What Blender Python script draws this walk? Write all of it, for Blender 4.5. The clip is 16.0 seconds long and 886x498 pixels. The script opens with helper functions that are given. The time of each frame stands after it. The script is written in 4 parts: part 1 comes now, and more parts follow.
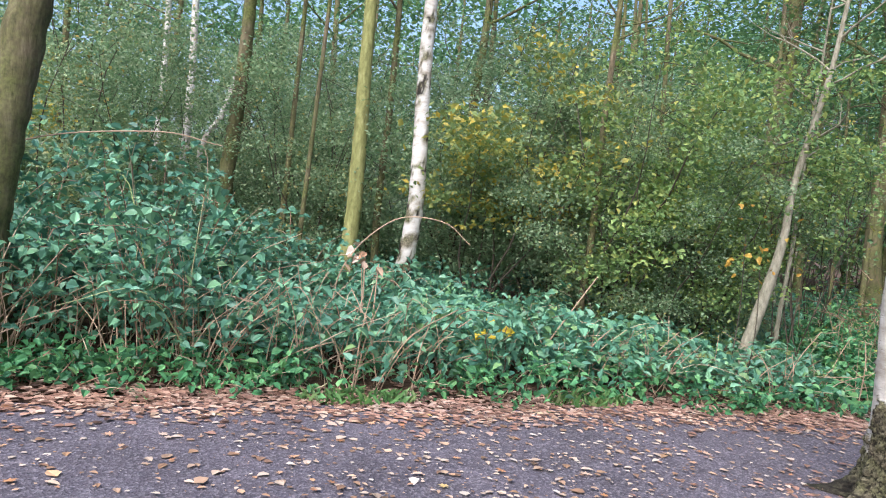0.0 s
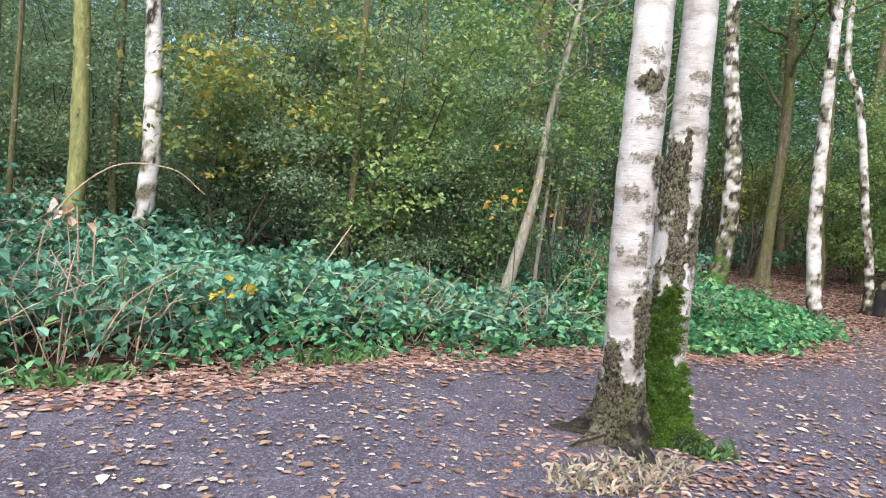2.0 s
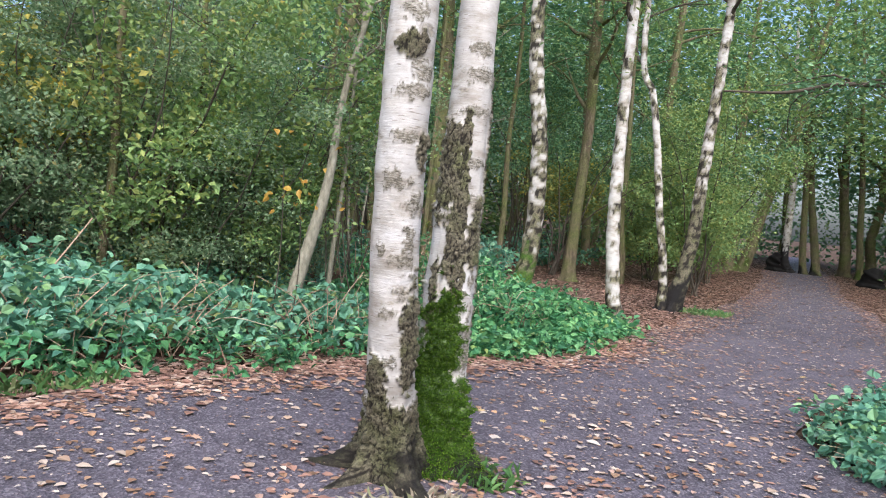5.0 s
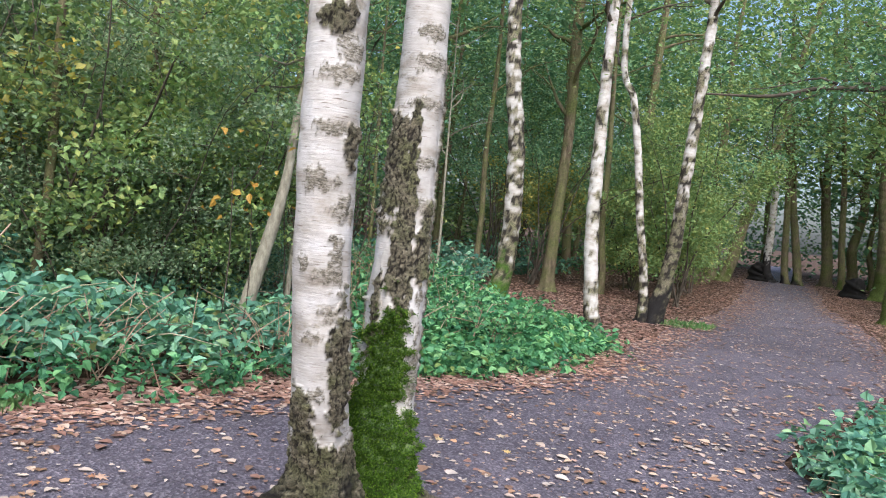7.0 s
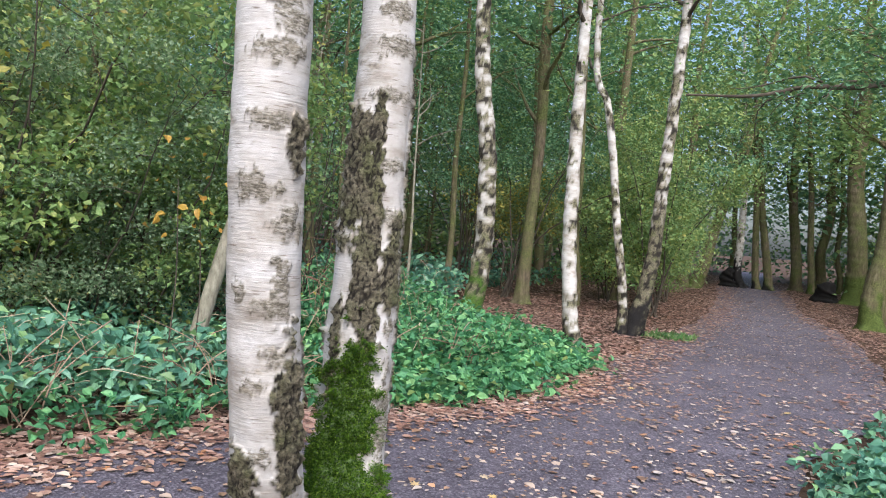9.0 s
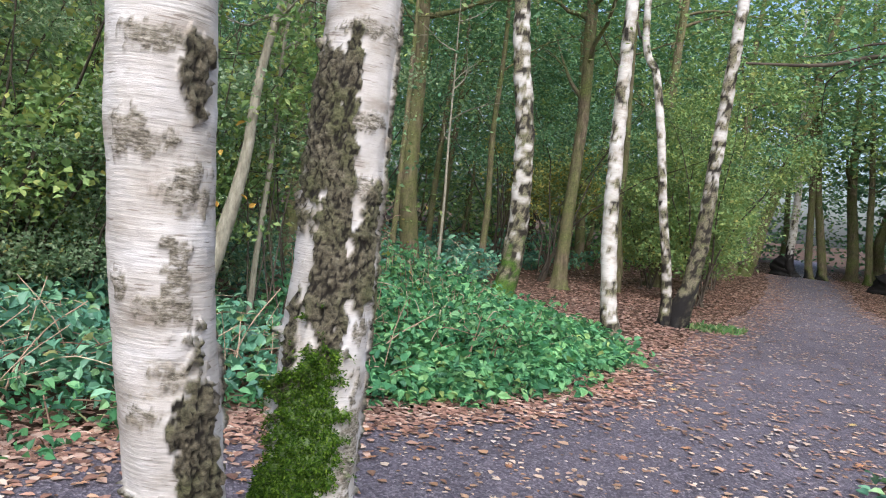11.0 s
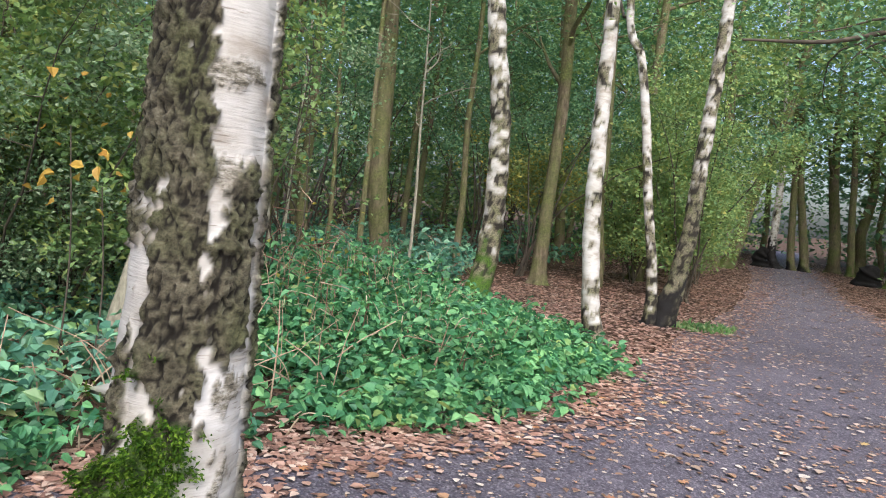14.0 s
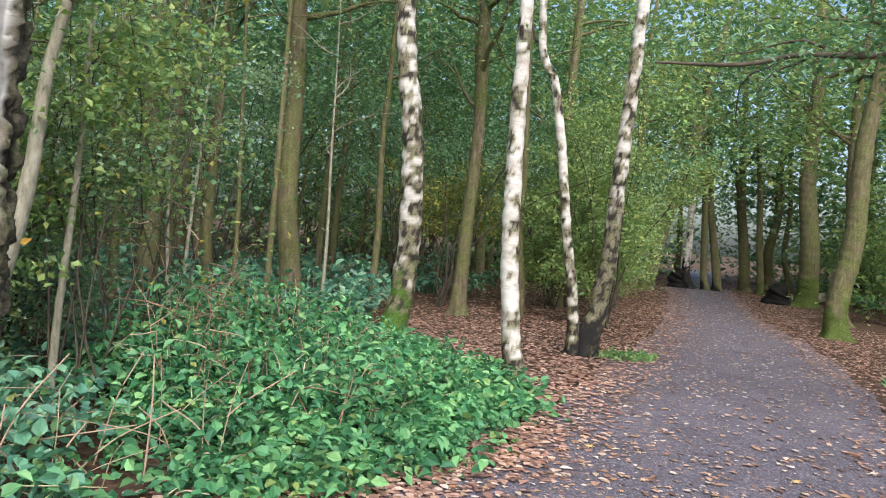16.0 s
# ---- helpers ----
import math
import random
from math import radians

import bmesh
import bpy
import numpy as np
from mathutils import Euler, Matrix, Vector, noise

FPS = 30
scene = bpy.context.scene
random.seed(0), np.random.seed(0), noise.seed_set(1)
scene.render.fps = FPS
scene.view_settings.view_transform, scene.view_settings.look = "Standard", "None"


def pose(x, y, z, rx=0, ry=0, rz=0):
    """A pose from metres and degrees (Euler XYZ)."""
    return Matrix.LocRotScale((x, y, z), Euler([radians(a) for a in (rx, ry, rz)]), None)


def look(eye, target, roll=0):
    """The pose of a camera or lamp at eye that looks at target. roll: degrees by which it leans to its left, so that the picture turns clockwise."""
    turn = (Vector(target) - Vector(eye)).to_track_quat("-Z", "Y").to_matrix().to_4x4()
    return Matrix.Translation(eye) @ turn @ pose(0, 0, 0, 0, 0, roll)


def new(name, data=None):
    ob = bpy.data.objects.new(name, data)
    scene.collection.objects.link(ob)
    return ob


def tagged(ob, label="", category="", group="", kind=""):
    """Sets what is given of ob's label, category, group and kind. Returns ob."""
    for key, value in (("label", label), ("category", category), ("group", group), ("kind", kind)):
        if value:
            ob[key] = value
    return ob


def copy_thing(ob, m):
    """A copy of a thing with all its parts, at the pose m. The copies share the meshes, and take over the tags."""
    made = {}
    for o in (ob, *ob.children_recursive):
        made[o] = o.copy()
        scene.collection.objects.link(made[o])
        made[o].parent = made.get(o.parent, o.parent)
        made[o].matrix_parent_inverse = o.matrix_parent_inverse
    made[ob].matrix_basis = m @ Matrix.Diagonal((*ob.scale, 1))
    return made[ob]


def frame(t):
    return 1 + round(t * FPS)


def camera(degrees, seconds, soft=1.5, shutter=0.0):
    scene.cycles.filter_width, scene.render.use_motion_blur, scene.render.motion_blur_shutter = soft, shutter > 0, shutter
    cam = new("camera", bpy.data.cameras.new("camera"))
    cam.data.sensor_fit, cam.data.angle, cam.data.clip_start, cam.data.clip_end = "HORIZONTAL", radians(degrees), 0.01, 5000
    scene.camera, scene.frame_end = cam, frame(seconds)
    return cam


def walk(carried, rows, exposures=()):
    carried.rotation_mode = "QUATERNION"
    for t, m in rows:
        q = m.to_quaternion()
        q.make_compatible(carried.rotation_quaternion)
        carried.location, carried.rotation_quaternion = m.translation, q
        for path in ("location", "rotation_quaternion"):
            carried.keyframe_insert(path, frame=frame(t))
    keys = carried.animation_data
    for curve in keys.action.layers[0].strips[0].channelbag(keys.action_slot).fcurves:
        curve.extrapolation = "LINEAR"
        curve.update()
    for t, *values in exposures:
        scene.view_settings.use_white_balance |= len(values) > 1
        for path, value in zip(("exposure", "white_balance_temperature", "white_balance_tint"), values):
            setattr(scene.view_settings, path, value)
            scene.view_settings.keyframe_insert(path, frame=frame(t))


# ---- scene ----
cam = camera(61.4, 16.0, soft=1.1)
METRES, EYE, TILT, LEAN, TURN = 5.3, 1.55, -2.46, -6.49, 0.0
ROWS = [
    (0.0, 0.0, 0.0, 0.0, 0.0, 0.0, -0.0),
    (0.5, 0.0053, 0.0333, 0.0019, -5.76, -0.81, 1.67),
    (1.0, 0.0225, 0.0594, -0.0017, -11.02, -2.49, 2.74),
    (1.5, 0.0625, 0.0864, -0.0063, -14.17, -3.95, 2.25),
    (2.0, 0.0939, 0.0972, -0.008, -15.75, -4.04, 1.71),
    (2.5, 0.1098, 0.1178, -0.0101, -19.13, -4.07, 2.04),
    (3.0, 0.1241, 0.1528, -0.008, -23.54, -4.14, 2.98),
    (3.5, 0.1404, 0.1778, -0.0114, -25.07, -4.31, 3.87),
    (4.0, 0.1776, 0.1893, -0.0148, -24.29, -4.49, 2.39),
    (4.5, 0.2091, 0.1955, -0.0178, -24.61, -4.35, 0.94),
    (5.0, 0.2263, 0.2163, -0.0201, -28.88, -4.56, 0.82),
    (7.5, 0.3216, 0.3156, -0.0236, -30.87, -3.71, 0.21),
    (8.0, 0.3256, 0.3489, -0.0219, -34.95, -3.44, 1.6),
    (8.5, 0.3315, 0.3751, -0.0225, -36.77, -3.39, 2.64),
    (9.0, 0.3655, 0.39, -0.0267, -32.49, -3.13, 1.57),
    (11.5, 0.4863, 0.5043, -0.0352, -27.34, -4.78, 0.17),
    (12.0, 0.5077, 0.515, -0.0371, -25.06, -4.79, -0.13),
    (12.5, 0.5214, 0.5435, -0.0367, -28.81, -4.89, 0.63),
    (13.0, 0.5261, 0.5762, -0.034, -32.47, -4.96, 1.09),
    (13.5, 0.5368, 0.5939, -0.0357, -32.72, -5.56, 1.03),
    (14.0, 0.5679, 0.6099, -0.0352, -30.65, -5.34, 0.52),
    (14.5, 0.5951, 0.6183, -0.0336, -28.53, -4.56, 0.41),
    (15.0, 0.6127, 0.6298, -0.0358, -29.37, -4.62, 0.92),
    (15.5, 0.6317, 0.66, -0.0329, -33.18, -4.63, 1.05),
    (16.0, 0.6413, 0.6803, -0.0278, -36.63, -3.44, 1.49),
]
walk(cam, [(t, pose(0, 0, EYE, TILT, LEAN, TURN) @ pose(METRES * x, METRES * y, METRES * z, 90 + pitch, roll, yaw)) for t, x, y, z, yaw, pitch, roll in ROWS],
     exposures=[(0.0, 0.95, 5850, 14), (4.0, 0.82, 5800, 14), (12.0, 0.74, 5850, 14), (16.0, 0.88, 6050, 11)])

# ---- world and light: a pale overcast autumn sky ----
world = bpy.data.worlds.new("world")
scene.world = world
world.use_nodes = True
wn = world.node_tree.nodes
sky = wn.new("ShaderNodeTexSky")
sky.sky_type = "NISHITA"
sky.sun_disc = False
sky.sun_elevation, sky.sun_rotation = radians(42), radians(207)
sky.air_density, sky.dust_density, sky.ozone_density = 1.0, 4.0, 1.0
wn["Background"].inputs["Strength"].default_value = 0.15
world.node_tree.links.new(sky.outputs["Color"], wn["Background"].inputs["Color"])
sun = new("sun", bpy.data.lights.new("sun", "SUN"))
sun.data.energy, sun.data.angle, sun.data.color = 3.2, radians(60), (1.0, 0.97, 0.92)
sun.matrix_world = look((-2, -7, 10), (3, 3, 0))

# ---- materials ----


class Nodes:
    """A small wrapper round a material's node tree."""

    def __init__(self, name, rough=0.8, spec=0.3):
        self.mat = bpy.data.materials.new(name)
        self.mat.use_nodes = True
        self.t = self.mat.node_tree
        self.b = self.t.nodes["Principled BSDF"]
        self.b.inputs["Roughness"].default_value = rough
        self.b.inputs["Specular IOR Level"].default_value = spec

    def add(self, kind, **kw):
        n = self.t.nodes.new("ShaderNode" + kind)
        for k, v in kw.items():
            n.inputs[k.replace("_", " ")].default_value = v
        return n

    def link(self, a, b):
        self.t.links.new(a, b)

    def coord(self, scale=(1, 1, 1), kind="Object"):
        c, m = self.add("TexCoord"), self.add("Mapping")
        m.inputs["Scale"].default_value = scale
        self.link(c.outputs[kind], m.inputs["Vector"])
        return m.outputs["Vector"]

    def noise(self, scale, detail=4, rough=0.6, stretch=(1, 1, 1), kind="Object"):
        n = self.add("TexNoise", Scale=scale, Detail=detail, Roughness=rough)
        self.link(self.coord(stretch, kind), n.inputs["Vector"])
        return n.outputs["Fac"]

    def ramp(self, fac, stops, interp="LINEAR"):
        r = self.add("ValToRGB")
        r.color_ramp.interpolation = interp
        e = r.color_ramp.elements
        while len(e) < len(stops):
            e.new(0.5)
        for i, (p, c) in enumerate(stops):
            e[i].position = p
            e[i].color = (*c, 1) if isinstance(c, tuple) else (c, c, c, 1)
        self.link(fac, r.inputs["Fac"])
        return r.outputs["Color"]

    def mix(self, fac, a, b, mode="MIX"):
        m = self.t.nodes.new("ShaderNodeMix")
        m.data_type, m.blend_type = "RGBA", mode
        for sock, v in ((m.inputs[0], fac), (m.inputs[6], a), (m.inputs[7], b)):
            if isinstance(v, (int, float)):
                sock.default_value = v
            elif isinstance(v, tuple):
                sock.default_value = (*v, 1)
            else:
                self.link(v, sock)
        return m.outputs[2]

    def attr(self, name):
        a = self.add("Attribute")
        a.attribute_name = name
        return a.outputs["Fac"]

    def colour(self, c):
        self.link(c, self.b.inputs["Base Color"])

    def bump(self, h, strength=0.4, dist=0.01):
        b = self.add("Bump", Strength=strength, Distance=dist)
        self.link(h, b.inputs["Height"])
        self.link(b.outputs["Normal"], self.b.inputs["Normal"])


def leaf_material(name, stops, through_light=0.35, rough=0.5, spec=0.35, by_object=0.12):
    """Leaves: each island takes its own tone; light passes through the blade."""
    n = Nodes(name, rough, spec)
    g, o = n.add("NewGeometry"), n.add("ObjectInfo")
    add = n.add("Math")
    add.operation = "MULTIPLY_ADD"
    n.link(o.outputs["Random"], add.inputs[0])
    add.inputs[1].default_value = by_object
    own = n.add("Math")
    own.operation = "MULTIPLY"
    own.inputs[1].default_value = 1 - by_object
    n.link(g.outputs["Random Per Island"], own.inputs[0])
    n.link(own.outputs[0], add.inputs[2])
    c = n.ramp(add.outputs[0], stops)
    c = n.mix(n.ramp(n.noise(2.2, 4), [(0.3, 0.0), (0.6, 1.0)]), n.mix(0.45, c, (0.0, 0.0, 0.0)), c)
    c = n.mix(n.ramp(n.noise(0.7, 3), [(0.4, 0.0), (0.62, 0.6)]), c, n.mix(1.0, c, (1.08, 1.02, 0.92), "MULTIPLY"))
    n.colour(c)
    if through_light:
        tr, mx = n.add("BsdfTranslucent"), n.add("MixShader", Fac=through_light)
        n.link(n.mix(0.6, c, (0.95, 1.0, 0.65), "MULTIPLY"), tr.inputs["Color"])
        n.link(n.b.outputs[0], mx.inputs[1])
        n.link(tr.outputs[0], mx.inputs[2])
        n.link(mx.outputs[0], n.t.nodes["Material Output"].inputs["Surface"])
    return n.mat


M = {}
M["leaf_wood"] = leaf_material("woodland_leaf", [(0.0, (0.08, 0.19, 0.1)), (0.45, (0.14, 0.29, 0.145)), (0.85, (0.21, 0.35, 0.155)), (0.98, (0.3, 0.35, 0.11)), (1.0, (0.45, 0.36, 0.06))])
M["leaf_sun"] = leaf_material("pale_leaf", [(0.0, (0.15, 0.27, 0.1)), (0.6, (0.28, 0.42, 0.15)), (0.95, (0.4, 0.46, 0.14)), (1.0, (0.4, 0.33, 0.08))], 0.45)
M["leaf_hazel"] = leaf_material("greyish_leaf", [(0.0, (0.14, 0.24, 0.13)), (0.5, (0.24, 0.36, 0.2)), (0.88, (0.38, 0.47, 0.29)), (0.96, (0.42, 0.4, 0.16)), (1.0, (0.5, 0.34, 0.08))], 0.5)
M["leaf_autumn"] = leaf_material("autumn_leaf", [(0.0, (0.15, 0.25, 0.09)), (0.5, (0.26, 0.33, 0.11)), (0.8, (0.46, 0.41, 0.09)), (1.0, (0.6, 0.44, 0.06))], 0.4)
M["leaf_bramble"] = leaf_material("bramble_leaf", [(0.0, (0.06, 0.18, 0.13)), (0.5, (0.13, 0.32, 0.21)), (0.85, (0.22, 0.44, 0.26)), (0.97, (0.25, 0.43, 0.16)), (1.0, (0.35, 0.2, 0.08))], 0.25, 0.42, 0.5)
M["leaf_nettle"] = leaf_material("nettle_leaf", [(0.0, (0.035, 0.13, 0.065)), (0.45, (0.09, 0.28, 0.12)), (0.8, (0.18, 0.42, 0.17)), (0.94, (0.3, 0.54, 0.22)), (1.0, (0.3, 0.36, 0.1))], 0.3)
M["leaf_yellow"] = leaf_material("yellow_leaf", [(0.0, (0.6, 0.42, 0.03)), (1.0, (0.75, 0.6, 0.06))], 0.35)
M["leaf_orange"] = leaf_material("orange_leaf", [(0.0, (0.45, 0.22, 0.04)), (1.0, (0.6, 0.4, 0.08))], 0.35)
M["litter"] = leaf_material("fallen_leaf", [(0.0, (0.09, 0.055, 0.045)), (0.3, (0.26, 0.145, 0.11)), (0.6, (0.43, 0.25, 0.185)), (0.85, (0.56, 0.4, 0.32)), (0.97, (0.68, 0.56, 0.45)), (1.0, (0.62, 0.42, 0.1))], 0.1, 0.55)
M["litter_path"] = leaf_material("fallen_path_leaf", [(0.0, (0.2, 0.12, 0.085)), (0.35, (0.4, 0.24, 0.14)), (0.6, (0.55, 0.42, 0.32)), (0.85, (0.66, 0.58, 0.5)), (0.94, (0.62, 0.3, 0.1)), (1.0, (0.62, 0.45, 0.08))], 0.1, 0.5)
M["single_leaf"] = leaf_material("single_fallen_leaf", [(0.0, (0.3, 0.15, 0.09)), (0.4, (0.55, 0.27, 0.12)), (0.7, (0.62, 0.42, 0.3)), (0.9, (0.66, 0.56, 0.48)), (1.0, (0.66, 0.45, 0.1))], 0.1, 0.55, 0.3, 0.95)
M["grass"] = leaf_material("grass_blade", [(0.0, (0.08, 0.2, 0.06)), (0.6, (0.14, 0.29, 0.09)), (1.0, (0.32, 0.36, 0.16))], 0.3)
M["dry_grass"] = leaf_material("dry_grass_blade", [(0.0, (0.24, 0.2, 0.13)), (0.6, (0.5, 0.43, 0.32)), (1.0, (0.2, 0.24, 0.09))], 0.2)
M["moss"] = leaf_material("moss_tuft", [(0.0, (0.02, 0.06, 0.008)), (0.5, (0.06, 0.13, 0.012)), (0.85, (0.14, 0.25, 0.025)), (1.0, (0.24, 0.33, 0.05))], 0.2, 0.85, 0.1)

n = Nodes("birch_bark", 0.7, 0.25)
base = n.ramp(n.noise(5, 5, 0.6, (1, 1, 2.2)), [(0.3, (0.28, 0.24, 0.19)), (0.48, (0.45, 0.42, 0.375)), (0.68, (0.56, 0.54, 0.51))])
dash = n.ramp(n.noise(1, 3, 0.55, (13, 13, 170)), [(0.63, 0.0), (0.7, 0.9)])
base = n.mix(dash, base, (0.2, 0.165, 0.13))
stain = n.ramp(n.noise(3.5, 6, 0.65, (1, 1, 2.6)), [(0.6, 0.0), (0.68, 0.8)])
base = n.mix(n.mix(1.0, n.attr("brow"), n.ramp(n.noise(1, 6, 0.7, (22, 22, 60)), [(0.36, 0.1), (0.5, 1.0)]), "MULTIPLY"), base, n.ramp(n.noise(55, 6, 0.7, (1, 1, 2.5)), [(0.35, (0.045, 0.04, 0.03)), (0.5, (0.17, 0.15, 0.11)), (0.68, (0.42, 0.39, 0.33))]))
base = n.mix(stain, base, n.ramp(n.noise(45, 5), [(0.35, (0.1, 0.085, 0.065)), (0.6, (0.32, 0.28, 0.21))]))
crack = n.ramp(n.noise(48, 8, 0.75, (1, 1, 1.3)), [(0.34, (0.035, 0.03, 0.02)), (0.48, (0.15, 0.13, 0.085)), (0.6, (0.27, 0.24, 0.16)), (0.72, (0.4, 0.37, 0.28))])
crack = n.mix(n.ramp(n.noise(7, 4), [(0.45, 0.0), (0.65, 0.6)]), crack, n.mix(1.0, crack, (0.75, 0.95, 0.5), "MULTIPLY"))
# near-black fissure bark; on the twin stems it also paints in crevice shade
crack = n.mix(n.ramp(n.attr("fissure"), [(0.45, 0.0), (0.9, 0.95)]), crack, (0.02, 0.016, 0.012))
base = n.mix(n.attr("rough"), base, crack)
green = n.ramp(n.noise(60, 6, 0.7), [(0.35, (0.02, 0.05, 0.008)), (0.6, (0.09, 0.17, 0.02))])
base = n.mix(n.attr("moss"), base, green)
base = n.mix(n.attr("black"), base, (0.015, 0.013, 0.012))
n.colour(base)
n.bump(n.mix(n.attr("rough"), n.mix(0.84, n.noise(1, 5, 0.6, (10, 10, 110)), (0.5, 0.5, 0.5)), n.noise(60, 9, 0.8)), 1.0, 0.022)
M["birch"] = n.mat

n = Nodes("oak_bark", 0.9, 0.15)
c = n.ramp(n.noise(8, 8, 0.7, (2.2, 2.2, 0.5)), [(0.3, (0.04, 0.032, 0.022)), (0.5, (0.12, 0.095, 0.06)), (0.7, (0.22, 0.18, 0.12))])
algae = n.ramp(n.noise(2.0, 4), [(0.35, 0.0), (0.65, 0.85)])
c = n.mix(algae, c, n.ramp(n.noise(30, 5), [(0.35, (0.05, 0.065, 0.018)), (0.65, (0.15, 0.17, 0.05))]))
c = n.mix(n.attr("moss"), c, n.ramp(n.noise(25, 5), [(0.3, (0.035, 0.05, 0.012)), (0.7, (0.1, 0.13, 0.03))]))
c = n.mix(n.attr("black"), c, (0.012, 0.011, 0.01))
n.colour(c)
n.bump(n.noise(14, 8, 0.75, (2.2, 2.2, 0.5)), 0.7, 0.03)
M["oak"] = n.mat

n = Nodes("pale_stem_bark", 0.85, 0.2)
n.colour(n.ramp(n.noise(14, 6, 0.7, (2, 2, 0.6)), [(0.3, (0.13, 0.115, 0.08)), (0.55, (0.27, 0.25, 0.185)), (0.75, (0.4, 0.38, 0.31))]))
n.bump(n.noise(40, 5), 0.4, 0.01)
M["pale_stem"] = n.mat
n = Nodes("green_stem_bark", 0.85, 0.2)
n.colour(n.ramp(n.noise(9, 6, 0.7, (2, 2, 0.6)), [(0.3, (0.1, 0.1, 0.035)), (0.55, (0.22, 0.22, 0.08)), (0.75, (0.34, 0.33, 0.15))]))
n.bump(n.noise(40, 5), 0.4, 0.01)
M["green_stem"] = n.mat
n = Nodes("twig_bark", 0.85, 0.2)
n.colour(n.ramp(n.noise(6, 4), [(0.3, (0.035, 0.03, 0.022)), (0.7, (0.11, 0.09, 0.065))]))
M["twig"] = n.mat
n = Nodes("dead_cane", 0.8, 0.2)
g = n.add("NewGeometry")
n.colour(n.ramp(g.outputs["Random Per Island"], [(0.0, (0.16, 0.09, 0.06)), (0.5, (0.33, 0.22, 0.15)), (0.85, (0.48, 0.4, 0.28)), (1.0, (0.3, 0.36, 0.14))]))
M["cane"] = n.mat

n = Nodes("path_grit", 0.75, 0.35)
# grit tone; its broad noise also paints lit and dark patches on the path
c = n.ramp(n.noise(1.3, 8, 0.7), [(0.32, (0.058, 0.049, 0.06)), (0.5, (0.108, 0.093, 0.116)), (0.68, (0.175, 0.15, 0.182))])
v = n.add("TexVoronoi", Scale=70.0)
n.link(n.coord(), v.inputs["Vector"])
c = n.mix(0.55, c, n.ramp(v.outputs["Color"], [(0.15, (0.03, 0.026, 0.028)), (0.6, (0.11, 0.095, 0.11)), (0.95, (0.32, 0.29, 0.31))]))
n.colour(c)
n.bump(n.mix(0.5, v.outputs["Distance"], n.noise(30, 8, 0.75)), 0.8, 0.02)
M["path"] = n.mat
n = Nodes("forest_soil", 0.95, 0.1)
n.colour(n.ramp(n.noise(9, 8, 0.75), [(0.3, (0.025, 0.018, 0.012)), (0.5, (0.08, 0.052, 0.035)), (0.7, (0.17, 0.1, 0.06))]))
n.bump(n.noise(25, 8, 0.7), 0.8, 0.03)
M["soil"] = n.mat
n = Nodes("bare_log", 0.8, 0.2)
n.colour(n.ramp(n.noise(6, 6, 0.7, (1, 1, 1)), [(0.3, (0.2, 0.17, 0.13)), (0.7, (0.45, 0.4, 0.32))]))
M["log"] = n.mat

# ---- building blocks ----
rng = np.random.default_rng(7)


def mesh_from(name, verts, tris, mat, smooth=False, attrs=None, corners=3):
    """A mesh from arrays of points and faces of one size."""
    verts, tris = np.asarray(verts, np.float32), np.asarray(tris, np.int32)
    me = bpy.data.meshes.new(name)
    me.vertices.add(len(verts))
    me.vertices.foreach_set("co", verts.ravel())
    me.loops.add(tris.size)
    me.loops.foreach_set("vertex_index", tris.ravel())
    me.polygons.add(len(tris))
    me.polygons.foreach_set("loop_start", np.arange(0, tris.size, corners, dtype=np.int32))
    me.polygons.foreach_set("use_smooth", np.full(len(tris), smooth))
    me.update(calc_edges=True)
    for key, val in (attrs or {}).items():
        a = me.attributes.new(key, "FLOAT", "POINT")
        a.data.foreach_set("value", np.asarray(val, np.float32))
    me.materials.append(mat)
    return me


def part(name, me, parent, label=""):
    ob = new(name, me)
    ob.parent = parent
    return tagged(ob, label)


def thing(name, loc, label, category, group="", kind=""):
    ob = new(name)
    ob.empty_display_size = 0.2
    ob.location = loc
    return tagged(ob, label, category, group, kind)


def spline(pts, per=8):
    """A smooth line through a few points of any width (position, radius, ...)."""
    p = np.asarray(pts, float)
    p = np.vstack([2 * p[0] - p[1], p, 2 * p[-1] - p[-2]])
    out = []
    for i in range(1, len(p) - 2):
        for s in np.arange(per) / per:
            a, b, c, d = p[i - 1], p[i], p[i + 1], p[i + 2]
            out.append(0.5 * (2 * b + (c - a) * s + (2 * a - 5 * b + 4 * c - d) * s * s + (3 * b - a - 3 * c + d) * s ** 3))
    out.append(p[-2])
    return np.array(out)


